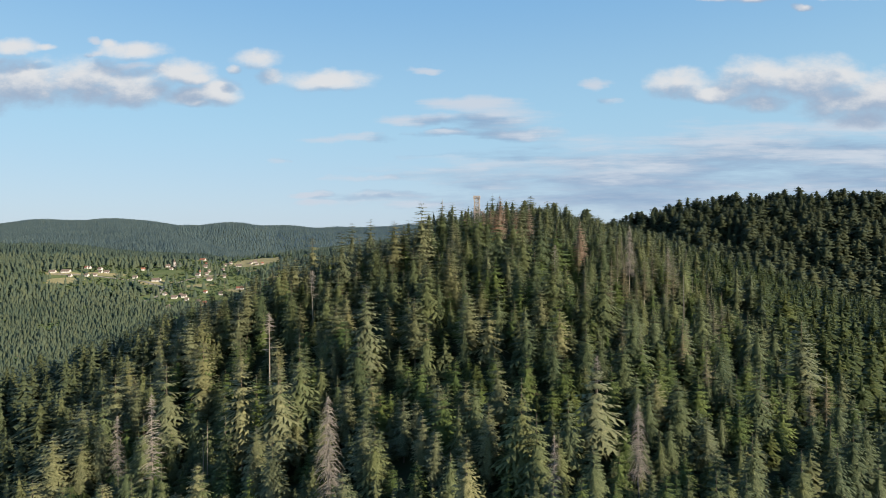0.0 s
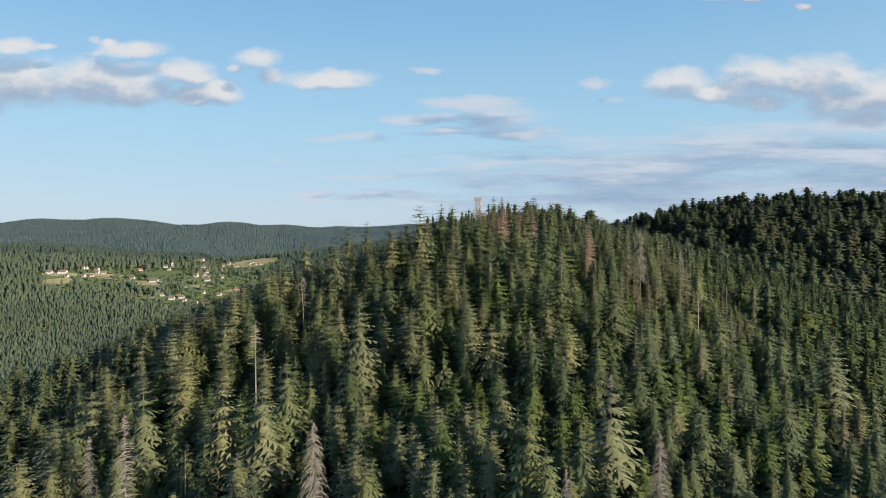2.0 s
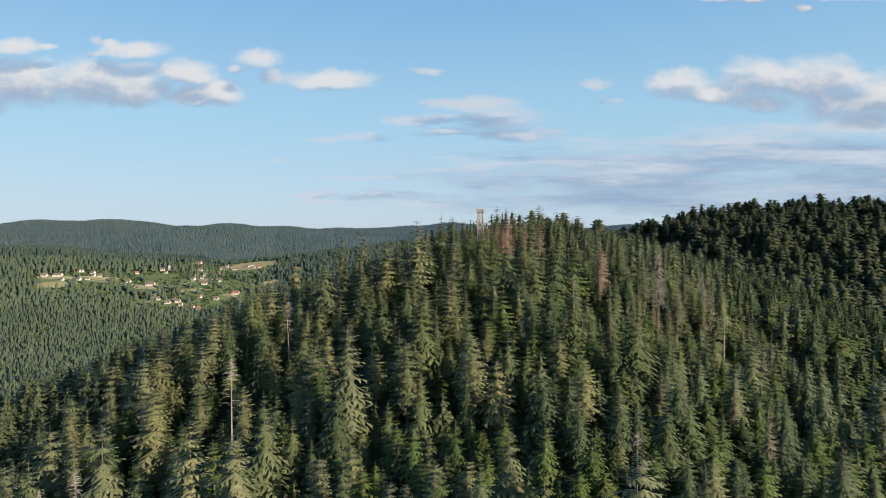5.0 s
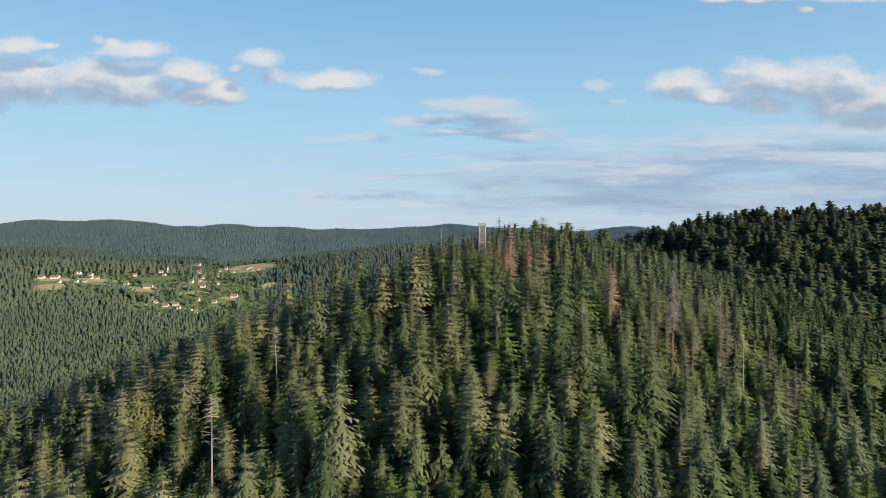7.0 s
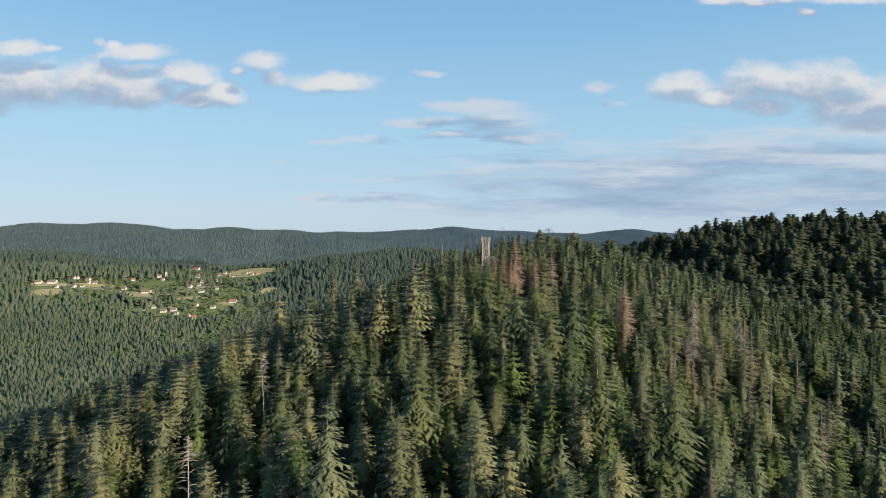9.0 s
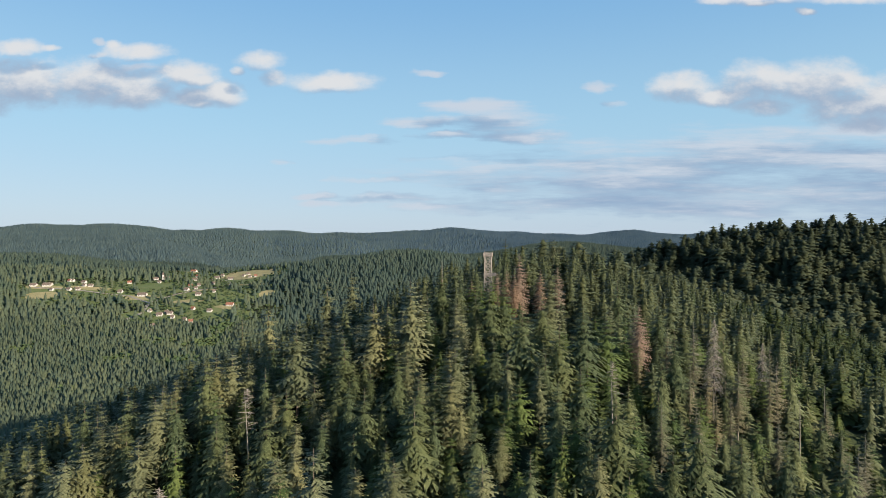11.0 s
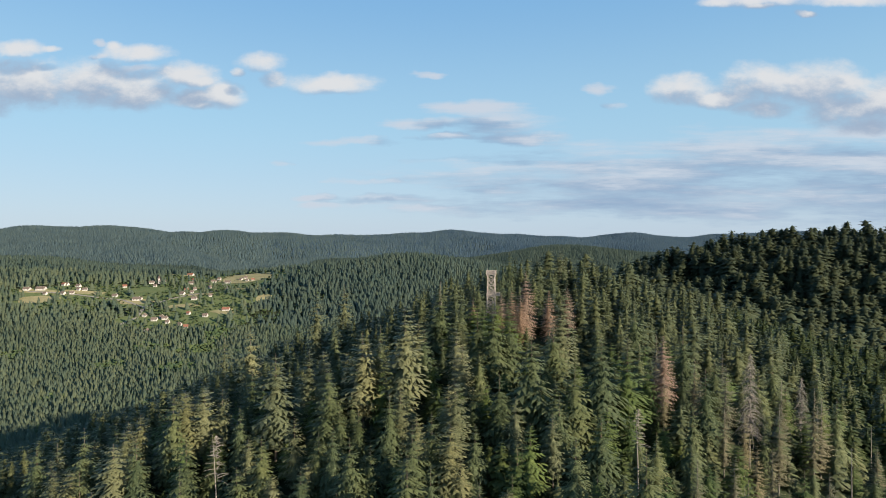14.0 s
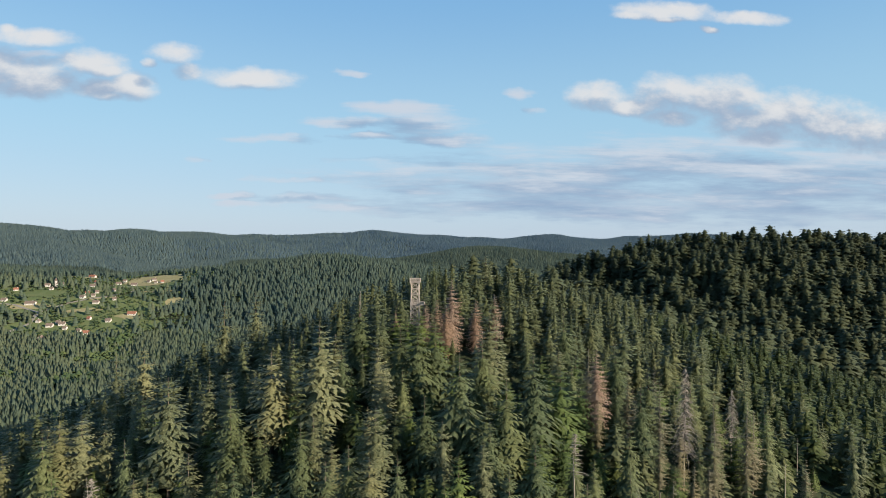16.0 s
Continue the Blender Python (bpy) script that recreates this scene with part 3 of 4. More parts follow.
DARK_TREE = [with_stem(joined(skirts(rng2, 27.0, 4.8, 0.2, 7, 10, rng2.uniform(0.40, 0.65), 0.30, 0.34, 0.3), boughs(rng2, 27.6, 7.4, 0.15, 10, 7, rng2.uniform(0.40, 0.62), 0.45, 0.2, 0.38, 1, 0.50, 0.5, 0.0)), 27, 0.3) for i in range(10)]
MID_YOUNG = [with_stem(joined(skirts(rng2, 18.5, 2.7, 0.05, 6, 9, 0.85, 0.42, 0.1, 0.45), boughs(rng2, 20, 5.3, 0.04, 13, 7, 0.78, 0.40, 0.18, 0.10, 1, 0.46, 0.55)), 20, 0.15) for i in range(7)]
FAR_CONIFER = [plain_cone(rng2, 25, rng2.uniform(4.6, 6.0), 3, 5) for i in range(8)]
TINY_CONIFER = [plain_cone(rng2, 25, rng2.uniform(5.6, 7.4), 1, 4) for i in range(6)]
ROUND = [round_crown(rng2, 14, 5.5) for i in range(5)]

# --- single trees of the near slope
NEAR = (-130.0, 125.0, 70.0, 262.0)
TAKEN = []


def free(x, y, gap):
    return all((x - a) ** 2 + (y - b) ** 2 > gap * gap for a, b in TAKEN)

# marked single trees: x, y, height of the tip over the sea of the plan
OLD_FIRS = [(-117, 207, 187), (-128, 152, 173), (-129, 170, 179), (-106.6, 247, 209), (-90.6, 234, 216), (-50.6, 138, 198), (-11, 171.5, 215),
            (-27.5, 166, 221), (36.5, 151, 213), (38, 109, 203), (-139, 276, 193), (-74, 236, 227), (-69, 236.6, 228), (-22.7, 232.7, 244),
            (-46, 228.3, 239), (-86, 219.5, 217), (-99, 222, 209), (36.4, 252, 251), (-10.6, 229, 252), (-71.6, 287, 237), (-95.5, 327, 228),
            (-49, 360, 252), (-58, 340, 246), (60, 383.6, 265), (8, 166, 217),
            (-206, 310, 171), (-106, 208, 203), (-114, 215, 198.5), (-120, 221, 190), (-98, 195, 193), (-93, 157, 195), (-89.6, 180, 198.5), (-64.5, 146, 199), (116, 154, 208), (13.3, 185, 219), (-127.3, 199.6, 187)]
TALL_SPRUCES = [(-47.4, 152, 205), (-29.6, 160, 203), (-16, 164, 199), (25, 140, 194), (65, 127, 196), (55, 170, 227), (57.7, 143, 214),
                (-14, 183.6, 216), (-7.3, 185.5, 226), (27.5, 205.5, 233), (68, 178, 217), (-32, 230, 236), (-6.8, 195.6, 229), (-2.5, 198.5, 231),
                (14.3, 217, 236), (28, 213, 235), (35.3, 197, 231), (-44.6, 210, 222), (66.7, 277, 248), (23, 220.5, 246), (101, 250, 234),
                (32, 368, 265), (-1.5, 268.5, 255), (39, 177, 230),
                (15.3, 250, 249.5), (10.5, 253, 248), (20.5, 252, 248),
            (-48.9, 205, 216.5), (-21.2, 199.3, 225), (-30, 221, 234), (-13.5, 214, 231.5), (32.5, 212, 240.5), (7.5, 184.6, 220.5), (25.3, 147.5, 212), (33.4, 179, 221.5), (30.6, 232, 248), (40.7, 219, 245.5), (-30.7, 210.6, 222.5), (-16.9, 202, 223), (-21.8, 217.5, 226.5), (11, 261, 244), (-51.3, 142.7, 196.5), (18.1, 100.8, 202), (61.3, 115.3, 198), (52, 134, 206), (86.4, 124, 199)]
FRESH = [(14, 277, 247), (18.5, 280, 249), (22, 272, 248), (10.5, 281, 250), (16, 286, 248), (-1, 124, 194), (-39.4, 184, 208), (-64, 160, 190), (70, 206, 222), (-20, 140, 190),
            (48.6, 222.7, 242), (15.3, 147.4, 200)]
LEAFLESS = [(44, 93.5, 198), (24, 90, 192), (-89.6, 139, 190), (-29, 103, 198), (79.4, 219.7, 241), (102, 236, 231), (-106, 150, 180)]
CROOKED = [(-63, 172, 210), (-55, 208.7, 223), (43.3, 196, 233), (42, 124, 203)]
BARE = [(-1, 271, 259), (-72.5, 138, 182), (106.6, 236, 224), (113.7, 237, 219), (122, 236, 218), (53.5, 168, 214),
            (98.7, 208.7, 222), (-75.7, 143.1, 179.5)]
RUSTY = [(29.6, 285, 259), (24.4, 284, 252), (20.5, 283, 251), (10.5, 288, 248), (38, 285, 252), (60.3, 229.6, 244), (46, 292, 253), (27, 279, 250)]
GREYING = [(95.3, 218.5, 232), (99, 221.5, 229), (90, 129, 199), (84, 214, 229), (76, 226, 236), (70, 232, 238), (58, 222, 234), (92, 228, 232),
           (74, 205, 222), (108, 205, 212), (88, 200, 217), (114, 222, 216), (62, 240, 243),
            (80.6, 143.6, 203.5), (53.1, 187.9, 224.5)]
for kind, marks in (("fir", OLD_FIRS), ("spruce", TALL_SPRUCES), ("young", FRESH), ("dead", LEAFLESS), ("snag", CROOKED), ("pole", BARE),
                    ("brown", RUSTY), ("faded", GREYING)):
    for x, y, top in marks:
        TAKEN.append((x, y))
        tall = min(max(top - height(x, y), 10.0), 46.0 if kind in ("dead", "snag", "pole") else 38.0)
        plant(kind, x, y, tall, 0.0, 1.35 if kind in ("fir", "spruce", "young") else 1.0)
        if kind in ("dead", "pole", "snag"):
            plant("young" if kind == "pole" else "spruce", x + 1.5, y - 4.5, tall * 0.5)
            TAKEN.append((x + 1.5, y - 4.5))

nx, ny, nr = scatter(21, *NEAR, 8.0, 0.48)
rest = []
for x, y, r in zip(nx, ny, nr):
    if not free(x, y, 4.2) or abs(x) > 0.8 * (y + 60) + 12:
        continue
    a = r[0] + 0.12 * math.sin(x * 0.05) + (0.10 if x > 40 else 0.0)
    b = r[1] ** 1.3 + (0.4 if x < -60 else 0.0)
    a += 0.12 if x > 40 else 0.0
    if x > 70:
        a = max(a, 0.45)
    if 14 < x < 48 and y > 212:
        a, b = max(a, 0.7), 0.2
    if a < 0.28 and used.get("fir", 0) < 298:
        plant("fir", x, y, 15 + 8 * b, r[2] * 3 - 1.5, 0.95 + 0.35 * r[3])
    elif a < 0.62 and used.get("spruce", 0) < 298:
        plant("spruce", x, y, 12 + 11 * b, r[2] * 3 - 1.5, 0.95 + 0.35 * r[3])
    elif 55 < x < 118 and 130 < y < 245 and r[1] < 0.34 and used.get("faded", 0) < 60:
        plant("faded", x, y, 15 + 18 * r[1])
    elif used.get("young", 0) < 298:
        plant("young", x, y, 9 + 8 * b, 0.0, 0.95 + 0.4 * r[3])
    TAKEN.append((x, y))
# younger trees in the gaps
x, y, r = scatter(22, *NEAR, 5.4, 0.5)
clear = np.abs(x) < 0.8 * (y + 60) + 12
for a, b in TAKEN:
    clear &= (x - a) ** 2 + (y - b) ** 2 > 16
x, y, r = x[clear], y[clear], r[clear]
low = np.where((x > 12) & (x < 50) & (y > 205), 0.6, 1.0)
green = r[:, 0] < 0.5
woods("young_growth", "young green spruces filling the gaps of the old forest", MID_YOUNG, x[green], y[green], low[green] * (6 + 7 * r[green, 1] ** 1.5), r[green, 2], THICKET, 1.45)
woods("half_grown_spruces", "half-grown spruces standing between the old trees", BACK_SPRUCE, x[~green], y[~green], low[~green] * (7 + 8 * r[~green, 1] ** 1.5), r[~green, 2], MIXED, 1.5)


# --- the rest of the hill
def outside_near(x, y):
    return ~((x > NEAR[0]) & (x < NEAR[1]) & (y > NEAR[2]) & (y < NEAR[3]))


def thicket_share(x, y):
    """Where the young dense stand grows, on the flank away from the valley."""
    return np.clip((x - 125 + 25 * wave(x, y, 120, 4)) / 40, 0, 1) * (y < 450)


x, y, r = scatter(31, -330, 240, -40, 440, 7.2, 0.5)
clear = np.ones(len(x), bool)
for a, b in TAKEN:
    clear &= (x - a) ** 2 + (y - b) ** 2 > 16
keep = clear & outside_near(x, y) & (r[:, 3] > thicket_share(x, y)) & (np.abs(x) < 0.86 * (y + 60) + 40)
keep &= ~((np.abs(x - 17.6) < 4) & (np.abs(y - 294) < 4)) & ~((np.abs(x - 15) < 7) & (y > 255) & (y < 291))
x, y, r = x[keep], y[keep], r[keep]
tall = np.where(x < -60, 14 + 9 * r[:, 1], 9 + 13 * r[:, 1] ** 1.2)
tall = np.where((x > 14) & (x < 48) & (y > 212) & (y < 284), 8 + 4 * r[:, 1], tall)
old, back = r[:, 0] < 0.45, (y > 330) | (x < -150)
for sel, name, label, models, add in (
        (~old & ~back, "spruce_forest", "dense dark green spruce forest covering the hilltop", MID_SPRUCE, 0.0),
        (old & ~back, "fir_forest", "old olive-green firs with blunt tops on the hill", MID_FIR, 0.3),
        (~old & back, "rear_spruce_forest", "dense dark green spruce forest on the rear of the hill", BACK_SPRUCE, 0.0),
        (old & back, "rear_fir_forest", "old olive-green firs on the rear of the hill", BACK_FIR, 0.3)):
    woods(name, label, models, x[sel], y[sel], tall[sel] + 2 * (add > 0), (add + r[sel, 2] * 0.7) * (0.5 if "rear" in name else np.where(x[sel] > 45, 0.75, 0.95)), MIXED, 1.2)
x, y, r = scatter(32, 60, 470, 60, 470, 6.6, 0.5)
keep = (r[:, 0] > 0.1) & outside_near(x, y) & (r[:, 3] < thicket_share(x, y)) & (x < 0.86 * (y + 60) + 15)
x, y, r = x[keep], y[keep], r[keep]
woods("young_spruce_stand", "even dense stand of fresh-green young spruces", MID_YOUNG, x, y, 9 + 9 * r[:, 1] ** 1.4, r[:, 2] * (1 - 0.75 * np.clip((y - 200) / 120, 0, 1)), THICKET, 1.3, up=0.45)
x, y, r = scatter(33, 60, 640, 430, 685, 8.4, 0.5)
keep = x < 0.95 * (y - 60) + 30
x, y, r = x[keep], y[keep], r[keep]
woods("dark_spruce_forest", "old spruce forest on the hill behind, needles darkened for its shade", DARK_TREE, x, y, 15 + 14 * r[:, 1] ** 1.3 + 2 * wave(x, y, 45, 17), np.clip(0.8 - (y - 440) / 230, 0, 1) + 0.3 * r[:, 2], DUSKY, 1.35, up=0.8, own=0.25)

# --- valley woods and far hills
# the houses of the village: x, y, turn, length, red roof or not
HOUSES = [(-1009, 1546, 5, 22, 0), (-977, 1550, 5, 30, 0), (-912, 1592, -10, 16, 0), (-895, 1534, 12, 18, 0), (-878, 1562, 8, 16, 0), (-792, 1537, 0, 16, 1),
          (-814, 1625, 20, 14, 1), (-730, 1521, 4, 30, 0), (-772, 1681, 10, 16, 1), (-745, 1863, -6, 24, 1), (-770, 1935, 5, 26, 0)]
HOUSES += [(-676, 1700, 0, 20, 0), (-595, 1745, 6, 22, 0), (-637, 1756, 12, 18, 1), (-660, 1411, 80, 12, 0), (-627, 1387, 4, 18, 0), (-608, 1395, 8, 17, 1),
          (-611, 1321, 75, 13, 0), (-542, 1346, 10, 16, 1), (-560, 1356, -5, 14, 0), (-527, 1412, 0, 15, 1), (-497, 1456, 4, 24, 1), (-597, 1524, 5, 18, 1),
          (-640, 1560, -12, 16, 0)]
pick = random.Random(8)
for cx, cy, wx, wy, count in ((-880, 1560, 130, 40, 5), (-650, 1590, 110, 60, 6), (-570, 1400, 70, 60, 3), (-620, 1800, 90, 50, 6)):
    for k in range(count):
        HOUSES.append((cx + pick.uniform(-wx, wx), cy + pick.uniform(-wy, wy), pick.uniform(-25, 25), pick.uniform(10, 14), int(pick.random() < 0.4)))
# the open fields: x, y, half length, half depth, turn, mown or not
FIELDS = [(-949, 1490, 46, 24, 6, 1), (-562, 1800, 78, 60, 4, 1), (-440, 1553, 18, 28, 0, 1), (-489, 1195, 14, 24, 0, 1), (-497, 1447, 28, 16, 5, 1), (-725, 1508, 46, 18, 4, 1),
          (-745, 1605, 55, 30, 10, 0), (-690, 1385, 22, 24, 0, 0), (-610, 1480, 45, 12, 8, 1), (-870, 1550, 50, 12, 0, 1), (-980, 1540, 50, 12, 0, 1),
          (-600, 1560, 36, 10, 12, 1), (-520, 1240, 12, 50, -10, 0), (-745, 1850, 60, 26, 0, 1), (-500, 1640, 40, 14, 0, 1)]


def field_share(x, y, grow=1.0):
    out = np.zeros(np.shape(x))
    for cx, cy, a, b, turn, mown in FIELDS:
        out = np.maximum(out, bump(x, y, cx, cy, a * grow, b * grow, turn))
    return out


def open_land(x, y):
    """Where trees keep away: the fields, and the houses with the ground before them."""
    out = ((field_share(x, y) + 0.14 * wave(x, y, 38, 31) > 0.46) | (field_share(x, y + 24) + 0.14 * wave(x, y, 38, 31) > 0.6) | (bump(x, y, -550, 1725, 80, 45) > 0.4)).astype(float)
    for hx, hy, turn, length, red in HOUSES:
        out = np.maximum(out, ((np.abs(x - hx * (y / hy)) < 0.55 * length + 3) & (y > hy - 32) & (y < hy + 12)).astype(float))
    return out


def settled(x, y):
    """The belt of gardens and leafy trees about the village."""
    return np.clip(1.8 * np.maximum(bump(x, y, -740, 1560, 330, 150, 8), np.maximum(bump(x, y, -530, 1400, 180, 190), bump(x, y, -600, 1760, 220, 150))) - 0.3 + 0.3 * wave(x, y, 90, 6), 0, 1)


def mixed_woods(name, label, models, x, y, r, low, high, mat, wide=1.2):
    woods(name, label, models, x, y, low + high * r[:, 1], np.clip(r[:, 2] * 0.6 + 0.5 * (wave(x, y, 170, 8) * 0.5 + 0.5) - 0.1, 0, 1), mat, wide, up=1.4, own=0.35)


x, y, r = scatter(41, -1300, 300, 560, 1330, 5.8)
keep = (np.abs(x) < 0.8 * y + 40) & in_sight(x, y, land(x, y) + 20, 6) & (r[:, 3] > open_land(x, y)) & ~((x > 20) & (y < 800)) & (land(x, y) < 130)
x, y, r = x[keep], y[keep], r[keep]
dry = (0.8 * wave(x, y, 60, 21) + 0.4 * r[:, 0] > 1.22) & (y < 1100)
woods("dry_spruces", "pale brown dying spruces in a gap of the valley forest", FAR_CONIFER, x[dry], y[dry], 8 + 7 * r[dry, 1], r[dry, 2], FADED_TINT, 1.2, up=0.8, own=0.4)
x, y, r = x[~dry], y[~dry], r[~dry]
leafy = 0.8 * wave(x, y, 120, 12) + 1.0 * r[:, 0] + 0.95 * bump(x, y, -470, 1240, 110, 200) > 1.45
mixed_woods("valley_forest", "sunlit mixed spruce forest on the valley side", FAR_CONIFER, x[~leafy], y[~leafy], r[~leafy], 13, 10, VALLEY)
mixed_woods("leafy_grove", "bright green broadleaf trees among the valley spruces", ROUND, x[leafy], y[leafy], r[leafy], 9, 6, BROADLEAF)
x, y, r = scatter(42, -2000, 2000, 1330, 2150, 10.5)
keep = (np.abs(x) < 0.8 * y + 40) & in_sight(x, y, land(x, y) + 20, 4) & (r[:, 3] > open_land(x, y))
x, y, r = x[keep], y[keep], r[keep]
town = settled(x, y)
garden = r[:, 0] < 0.9 * town
thin = garden & (r[:, 3] < 0.75)
wooded = (y >= 1750) | (x > -400 - 0.25 * (y - 1330))
near, far = ~garden & ~wooded, ~garden & wooded
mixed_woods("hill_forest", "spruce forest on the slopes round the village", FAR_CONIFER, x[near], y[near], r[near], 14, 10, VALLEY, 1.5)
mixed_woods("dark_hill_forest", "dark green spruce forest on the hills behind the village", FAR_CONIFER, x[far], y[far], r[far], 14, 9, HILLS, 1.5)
mixed_woods("village_trees", "leafy garden trees and hedges between the houses", ROUND, x[thin], y[thin], r[thin], 4, 6, BROADLEAF)
x, y, r = scatter(44, -2700, 2700, 2150, 2900, 7.2)
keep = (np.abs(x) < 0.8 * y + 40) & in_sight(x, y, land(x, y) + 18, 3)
x, y, r = x[keep], y[keep], r[keep]
# trees beyond this line take the haze-tinted FAR needles
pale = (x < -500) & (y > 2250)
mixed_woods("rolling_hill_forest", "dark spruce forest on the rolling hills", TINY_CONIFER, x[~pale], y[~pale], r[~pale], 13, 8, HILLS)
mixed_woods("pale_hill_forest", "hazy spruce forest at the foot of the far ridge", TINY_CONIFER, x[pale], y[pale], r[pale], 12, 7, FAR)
x, y, r = scatter(43, -3900, 3900, 2900, 4450, 8.6)
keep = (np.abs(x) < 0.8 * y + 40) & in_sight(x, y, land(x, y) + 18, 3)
x, y, r = x[keep], y[keep], r[keep]
# a growing share to the right takes the bluer haze tint
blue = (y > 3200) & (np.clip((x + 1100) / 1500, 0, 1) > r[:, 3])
mixed_woods("distant_forest", "spruce forest on the far ridge, needles tinted for haze", TINY_CONIFER, x[~blue], y[~blue], r[~blue], 12, 6, FAR)
mixed_woods("farthest_forest", "spruce forest on the farthest hills, needles tinted blue for haze", TINY_CONIFER, x[blue], y[blue], r[blue], 12, 6, BLUE)

# ---------------------------------------------------------------- the village
def patch(name, label, cx, cy, a, b, turn, mat, seed, lift=0.8, rings=7):
    """A field laid on the land, with a wavering edge."""
    V, F, sides = [(cx, cy, height(cx, cy) + lift)], [], 28
    c, s = math.cos(radians(turn)), math.sin(radians(turn))
    for i in range(1, rings + 1):
        for j in range(sides):
            t = 6.2832 * j / sides
            k = i / rings * (1.0 + 0.10 * math.sin(3 * t + seed) + 0.07 * math.sin(5 * t + 2 * seed))
            u, v = a * k * math.cos(t), b * k * math.sin(t)
            px, py = cx + u * c - v * s, cy + u * s + v * c
            V.append((px, py, height(px, py) + lift))
    F = [(0, 1 + j, 1 + (j + 1) % sides) for j in range(sides)]
    for i in range(rings - 1):
        for j in range(sides):
            p, q = 1 + i * sides + j, 1 + i * sides + (j + 1) % sides
            F += [(p, p + sides, q + sides), (p, q + sides, q)]
    return tagged(mesh_object(name, V, F, mat), label, "meadow", kind="structure")


for cx, cy, a, b, turn in ((-745, 1550, 330, 100, 8), (-555, 1420, 130, 110, 0), (-610, 1760, 190, 120, 0)):
    patch("village_green", "grassy gardens and pasture around the village houses", cx, cy, a, b, turn, GRASS, cx, 0.4, 16)
for i, (cx, cy, a, b, turn, mown) in enumerate(FIELDS):
    patch("hay_meadow" if mown else "green_meadow", "pale yellow mown meadow by the village" if mown else "green meadow between the village houses",
          cx, cy, a, b, turn, HAY if mown else GRASS, i * 1.3)


def lane(label, bends, wide):
    """A road laid on the land through its bends."""
    pts = [Vector(b) for b in bends]
    V, F, line = [], [], []
    for a, b in zip(pts, pts[1:]):
        n0 = max(2, int((b - a).length / 12))
        line += [a.lerp(b, k / n0) for k in range(n0)]
    line.append(pts[-1])
    for i, p in enumerate(line):
        d = (line[min(i + 1, len(line) - 1)] - line[max(i - 1, 0)]).normalized()
        for side in (-1, 1):
            q = p + Vector((-d.y, d.x)) * side * wide / 2
            V.append((q.x, q.y, height(q.x, q.y) + 1.2))
    for i in range(len(line) - 1):
        k = 2 * i
        F += [(k, k + 1, k + 3), (k, k + 3, k + 2)]
    return tagged(mesh_object("road", V, F, ROADWAY), label, "road", kind="structure")


lane("pale country road winding up through the village", [(-690, 1330), (-672, 1400), (-690, 1470), (-655, 1530), (-590, 1575), (-560, 1640), (-590, 1710), (-660, 1740)], 8)
lane("pale lane past the houses on the slope", [(-690, 1470), (-760, 1515), (-880, 1530), (-1000, 1535)], 6)


def box(bm, x0, x1, y0, y1, z0, z1):
    v = [bm.verts.new(p) for p in ((x0, y0, z0), (x1, y0, z0), (x1, y1, z0), (x0, y1, z0), (x0, y0, z1), (x1, y0, z1), (x1, y1, z1), (x0, y1, z1))]
    for f in ((0, 3, 2, 1), (4, 5, 6, 7), (0, 1, 5, 4), (1, 2, 6, 5), (2, 3, 7, 6), (3, 0, 4, 7)):
        bm.faces.new([v[i] for i in f])


def house(x, y, turn, length, red):
    length *= 0.66
    deep, tall, peak = length * 0.55 + 3, 3.6, 3.0 + length * 0.07
    root = tagged(new("house"), "white village house with a %s gabled roof" % ("red tiled" if red else "grey-brown"), "house", "village houses")
    root.matrix_basis = pose(x, y, height(x, y), 0, 0, turn)
    bm = bmesh.new()
    box(bm, -length / 2, length / 2, -deep / 2, deep / 2, -3, tall)
    a = [bm.verts.new((sx * length / 2, sy * deep / 2, tall + 0.01)) for sx in (-1, 1) for sy in (-1, 1)]
    for k, sx in ((0, -1), (2, 1)):
        bm.faces.new((a[k], a[k + 1], bm.verts.new((sx * length / 2, 0, tall + peak - 0.15))))
    part("wall", bm, PLASTER, root)
    bm = bmesh.new()
    e, o = 0.7, 0.35
    for sy in (-1, 1):
        low, top = (sy * (deep / 2 + e), tall - 0.7), (0, tall + peak)
        v = [bm.verts.new((sx * (length / 2 + e), p[0], p[1] + up)) for up in (0, o) for sx in (-1, 1) for p in (low, top)]
        for f in ((0, 1, 3, 2), (4, 6, 7, 5), (0, 4, 5, 1), (2, 3, 7, 6), (0, 2, 6, 4), (1, 5, 7, 3)):
            bm.faces.new([v[i] for i in f])
    part("roof", bm, TILES if red else SLATE, root, "red tiled roof" if red else "grey-brown roof")
    bm = bmesh.new()
    box(bm, length * 0.2, length * 0.2 + 0.9, 0.4, 1.3, tall + 1, tall + peak + 1.1)
    part("chimney", bm, PLASTER, root)
    count = max(2, int(length / 5))
    for k in range(count):
        wx = -length / 2 + (k + 0.5) * length / count
        for wz in (0.9,):
            bm = bmesh.new()
            box(bm, wx - 0.6, wx + 0.6, -deep / 2 - 0.06, -deep / 2 + 0.05, wz, wz + 1.4)
            part("window", bm, PANE, root)
    return root


for i, (hx, hy, turn, length, red) in enumerate(HOUSES):
    house(hx, hy, turn, length, red and i % 3 == 0)

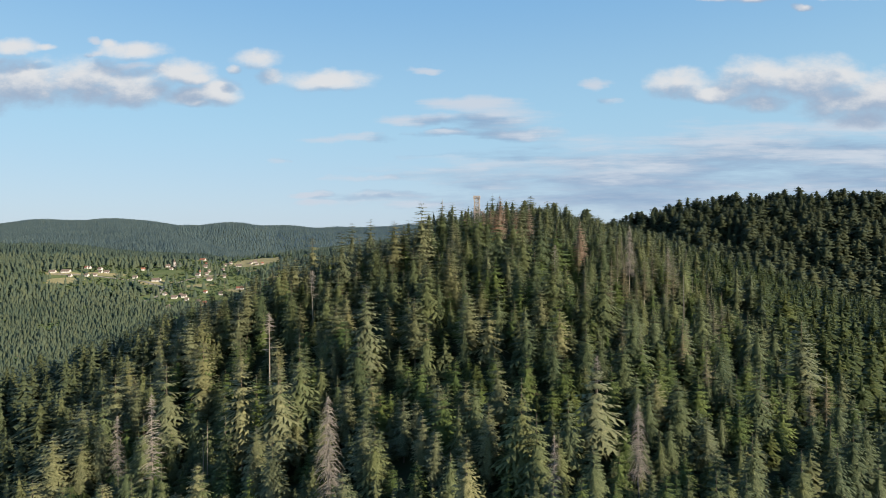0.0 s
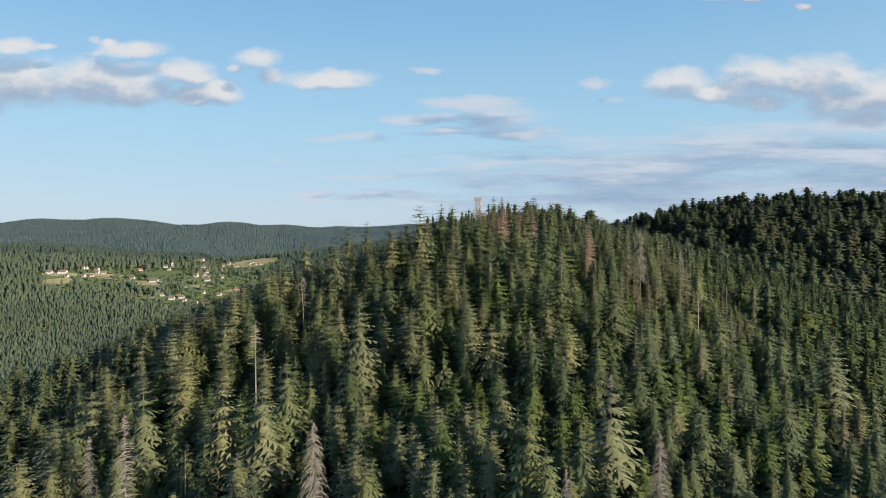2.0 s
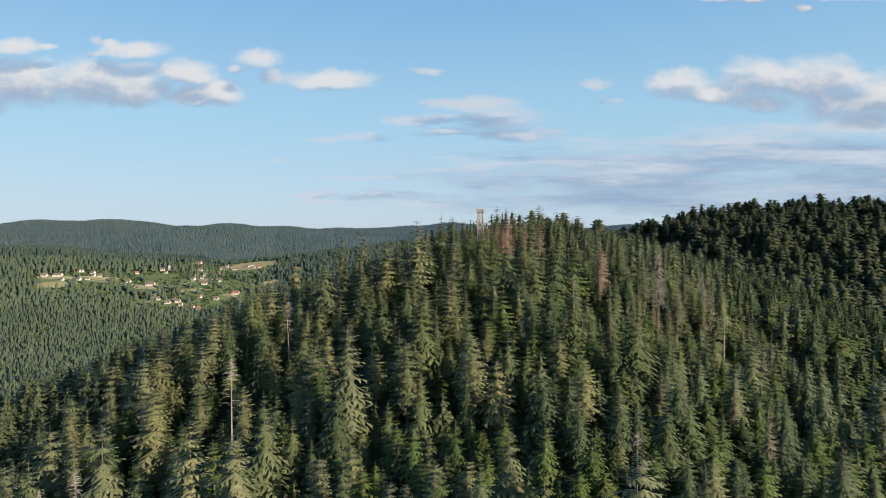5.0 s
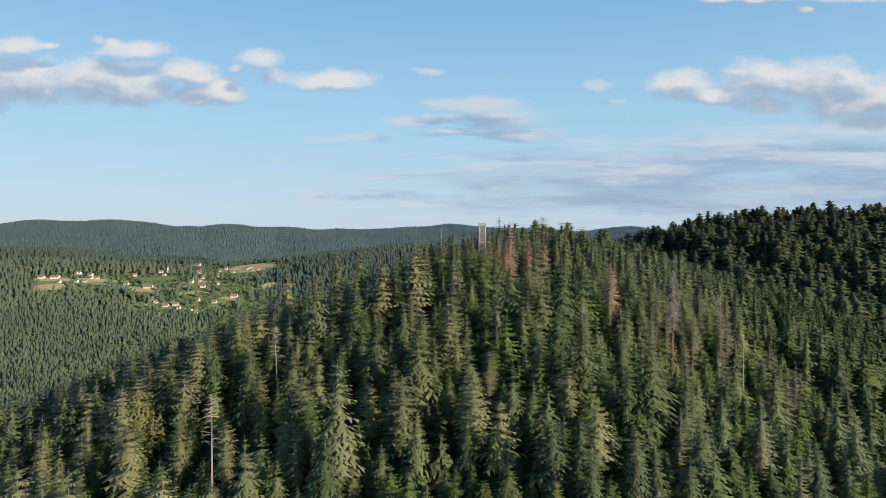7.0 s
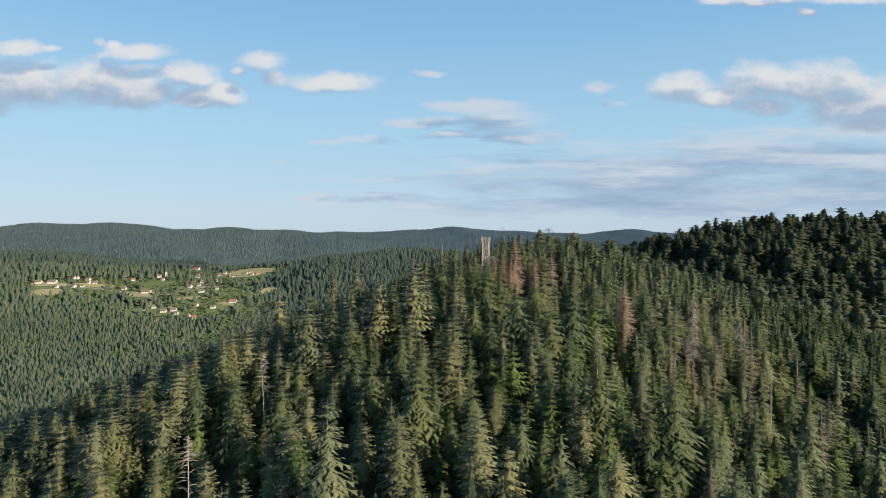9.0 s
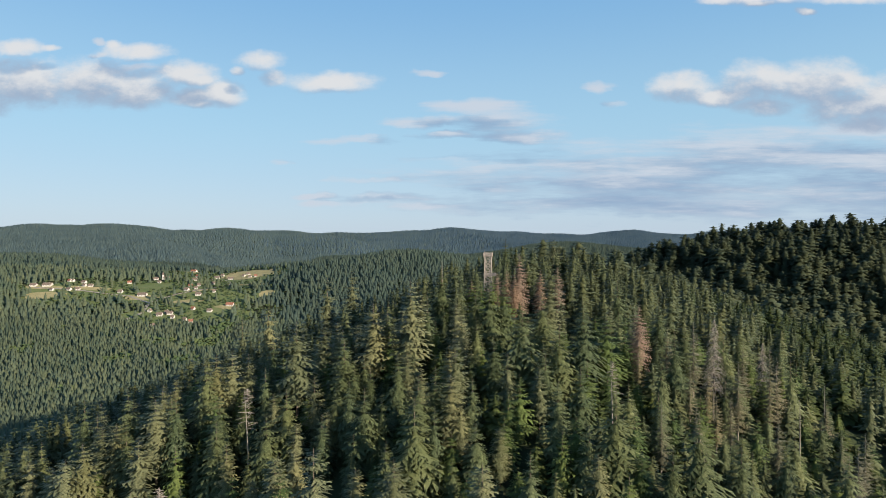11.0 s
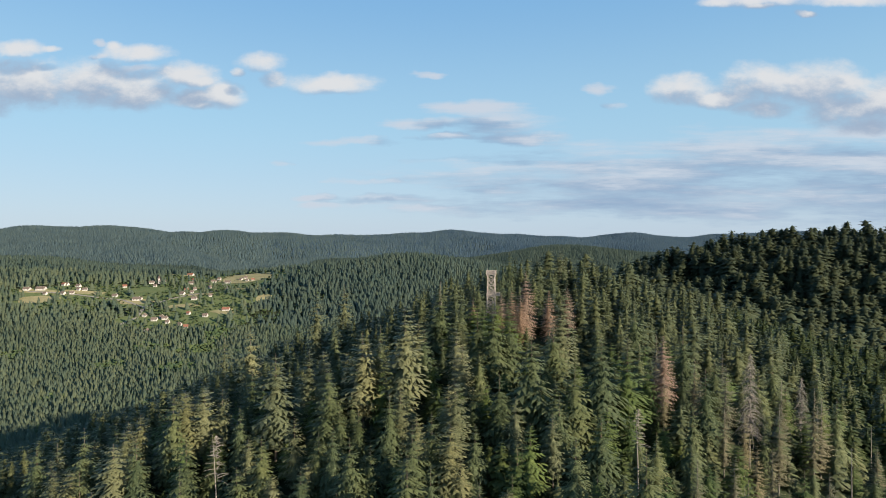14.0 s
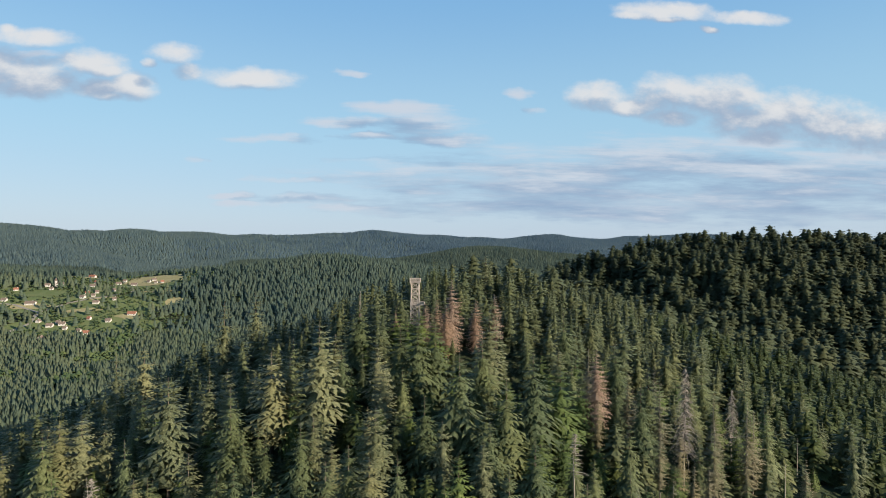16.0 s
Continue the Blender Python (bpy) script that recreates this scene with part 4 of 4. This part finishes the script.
chapel = tagged(new("church"), "small white village church with a pointed steeple", "church")
chapel.matrix_basis = pose(-751, 1687, height(-751, 1687), 0, 0, 5)
bm = bmesh.new()
box(bm, -3, 12, -4, 4, -3, 6)
part("nave", bm, PLASTER, chapel)
bm = bmesh.new()
box(bm, -7, -2.9, -2.2, 2.2, -3, 13)
part("bell_tower", bm, PLASTER, chapel)
bm = bmesh.new()
bmesh.ops.create_cone(bm, cap_ends=True, segments=4, radius1=3.6, radius2=0.05, depth=9, matrix=pose(-4.95, 0, 17.5, 0, 0, 45))
part("steeple", bm, SLATE, chapel, "dark pointed steeple roof")
bm = bmesh.new()
v = [bm.verts.new(p) for p in ((-3.1, -4.6, 5.6), (12.4, -4.6, 5.6), (12.4, 4.6, 5.6), (-3.1, 4.6, 5.6), (-3.1, 0, 10), (12.4, 0, 10))]
for f in ((0, 1, 5, 4), (2, 3, 4, 5), (0, 4, 3), (1, 2, 5), (0, 3, 2, 1)):
    bm.faces.new([v[i] for i in f])
part("nave_roof", bm, SLATE, chapel, "grey roof of the nave")

# ---------------------------------------------------------------- the lookout tower
TX, TY = 17.7, 294.0
TZ = height(TX, TY)
TOP = 258.6 - TZ                       # the parapet's rim over the ground
tower = tagged(new("lookout_tower"), "tall weathered timber lookout tower with crossed braces above the trees", "lookout tower")
tower.matrix_basis = pose(TX, TY, TZ, 0, 0, -9)


def beam(name, a, b, thick, parent, label=""):
    a, b = Vector(a), Vector(b)
    bm = bmesh.new()
    bmesh.ops.create_cube(bm, size=1.0)
    bmesh.ops.scale(bm, vec=(thick, thick, (b - a).length), verts=bm.verts)
    bmesh.ops.bevel(bm, geom=bm.edges[:], offset=thick * 0.12, segments=1, affect="EDGES")
    bm.transform(Matrix.Translation((a + b) / 2) @ (b - a).to_track_quat("Z", "Y").to_matrix().to_4x4())
    return part(name, bm, TIMBER, parent, label)


DECK = TOP - 1.5


def half(z):
    """Half the distance between the legs at a height."""
    return 1.75 - 0.5 * min(z / DECK, 1.0)


for sx in (-1, 1):
    for sy in (-1, 1):
        beam("leg", (sx * half(0), sy * half(0), -0.6), (sx * half(DECK), sy * half(DECK), DECK + 0.1), 0.34, tower)
bays = 11
for k in range(bays):
    z0, z1 = DECK * k / bays, DECK * (k + 1) / bays
    a, b = half(z0), half(z1)
    for side in range(4):
        q = Matrix.Rotation(side * math.pi / 2, 3, "Z")
        beam("crossbeam", q @ Vector((-b, -b - 0.1, z1)), q @ Vector((b, -b - 0.1, z1)), 0.20, tower)
        beam("brace", q @ Vector((-a, -a - 0.16, z0)), q @ Vector((b, -b - 0.16, z1)), 0.17, tower)
        beam("brace", q @ Vector((a, -a - 0.05, z0)), q @ Vector((-b, -b - 0.05, z1)), 0.17, tower)
    if k < bays - 1:
        s = 1 if k % 2 else -1
        beam("stair_flight", (-s * (b - 0.5), 0.2 * s, z0 + 0.1), (s * (b - 0.5), 0.2 * s, z1), 0.30, tower)


def platform(z, w, x_more, rail):
    bm = bmesh.new()
    box(bm, -w, w + x_more, -w, w, z, z + 0.22)
    part("deck", bm, TIMBER, tower, "plank platform deck")
    x0, x1 = -w, w + x_more
    corners = [(x0, -w), (x1, -w), (x1, w), (x0, w)]
    for i in range(4):
        (ax, ay), (bx, by) = corners[i], corners[(i + 1) % 4]
        beam("rail_post", (ax, ay, z), (ax, ay, z + rail + 0.1), 0.16, tower)
        beam("rail_post", ((ax + bx) / 2, (ay + by) / 2, z), ((ax + bx) / 2, (ay + by) / 2, z + rail), 0.13, tower)
        for f in (0.25, 0.5, 0.75, 1.0):
            beam("rail_board", (ax, ay, z + rail * f), (bx, by, z + rail * f), 0.15 if f < 1 else 0.2, tower)


platform(DECK, 1.75, 0.0, 1.4)
platform(DECK - 8.0, 1.6, 1.6, 1.0)
for sx in (-1, 1):
    for sy in (-1, 1):
        beam("deck_strut", (sx * half(DECK - 1), sy * half(DECK - 1), DECK - 1.2), (sx * 1.65, sy * 1.65, DECK), 0.17, tower)
beam("signal_post", (-1.6, 1.4, DECK), (-1.6, 1.4, DECK + 2.3), 0.12, tower)
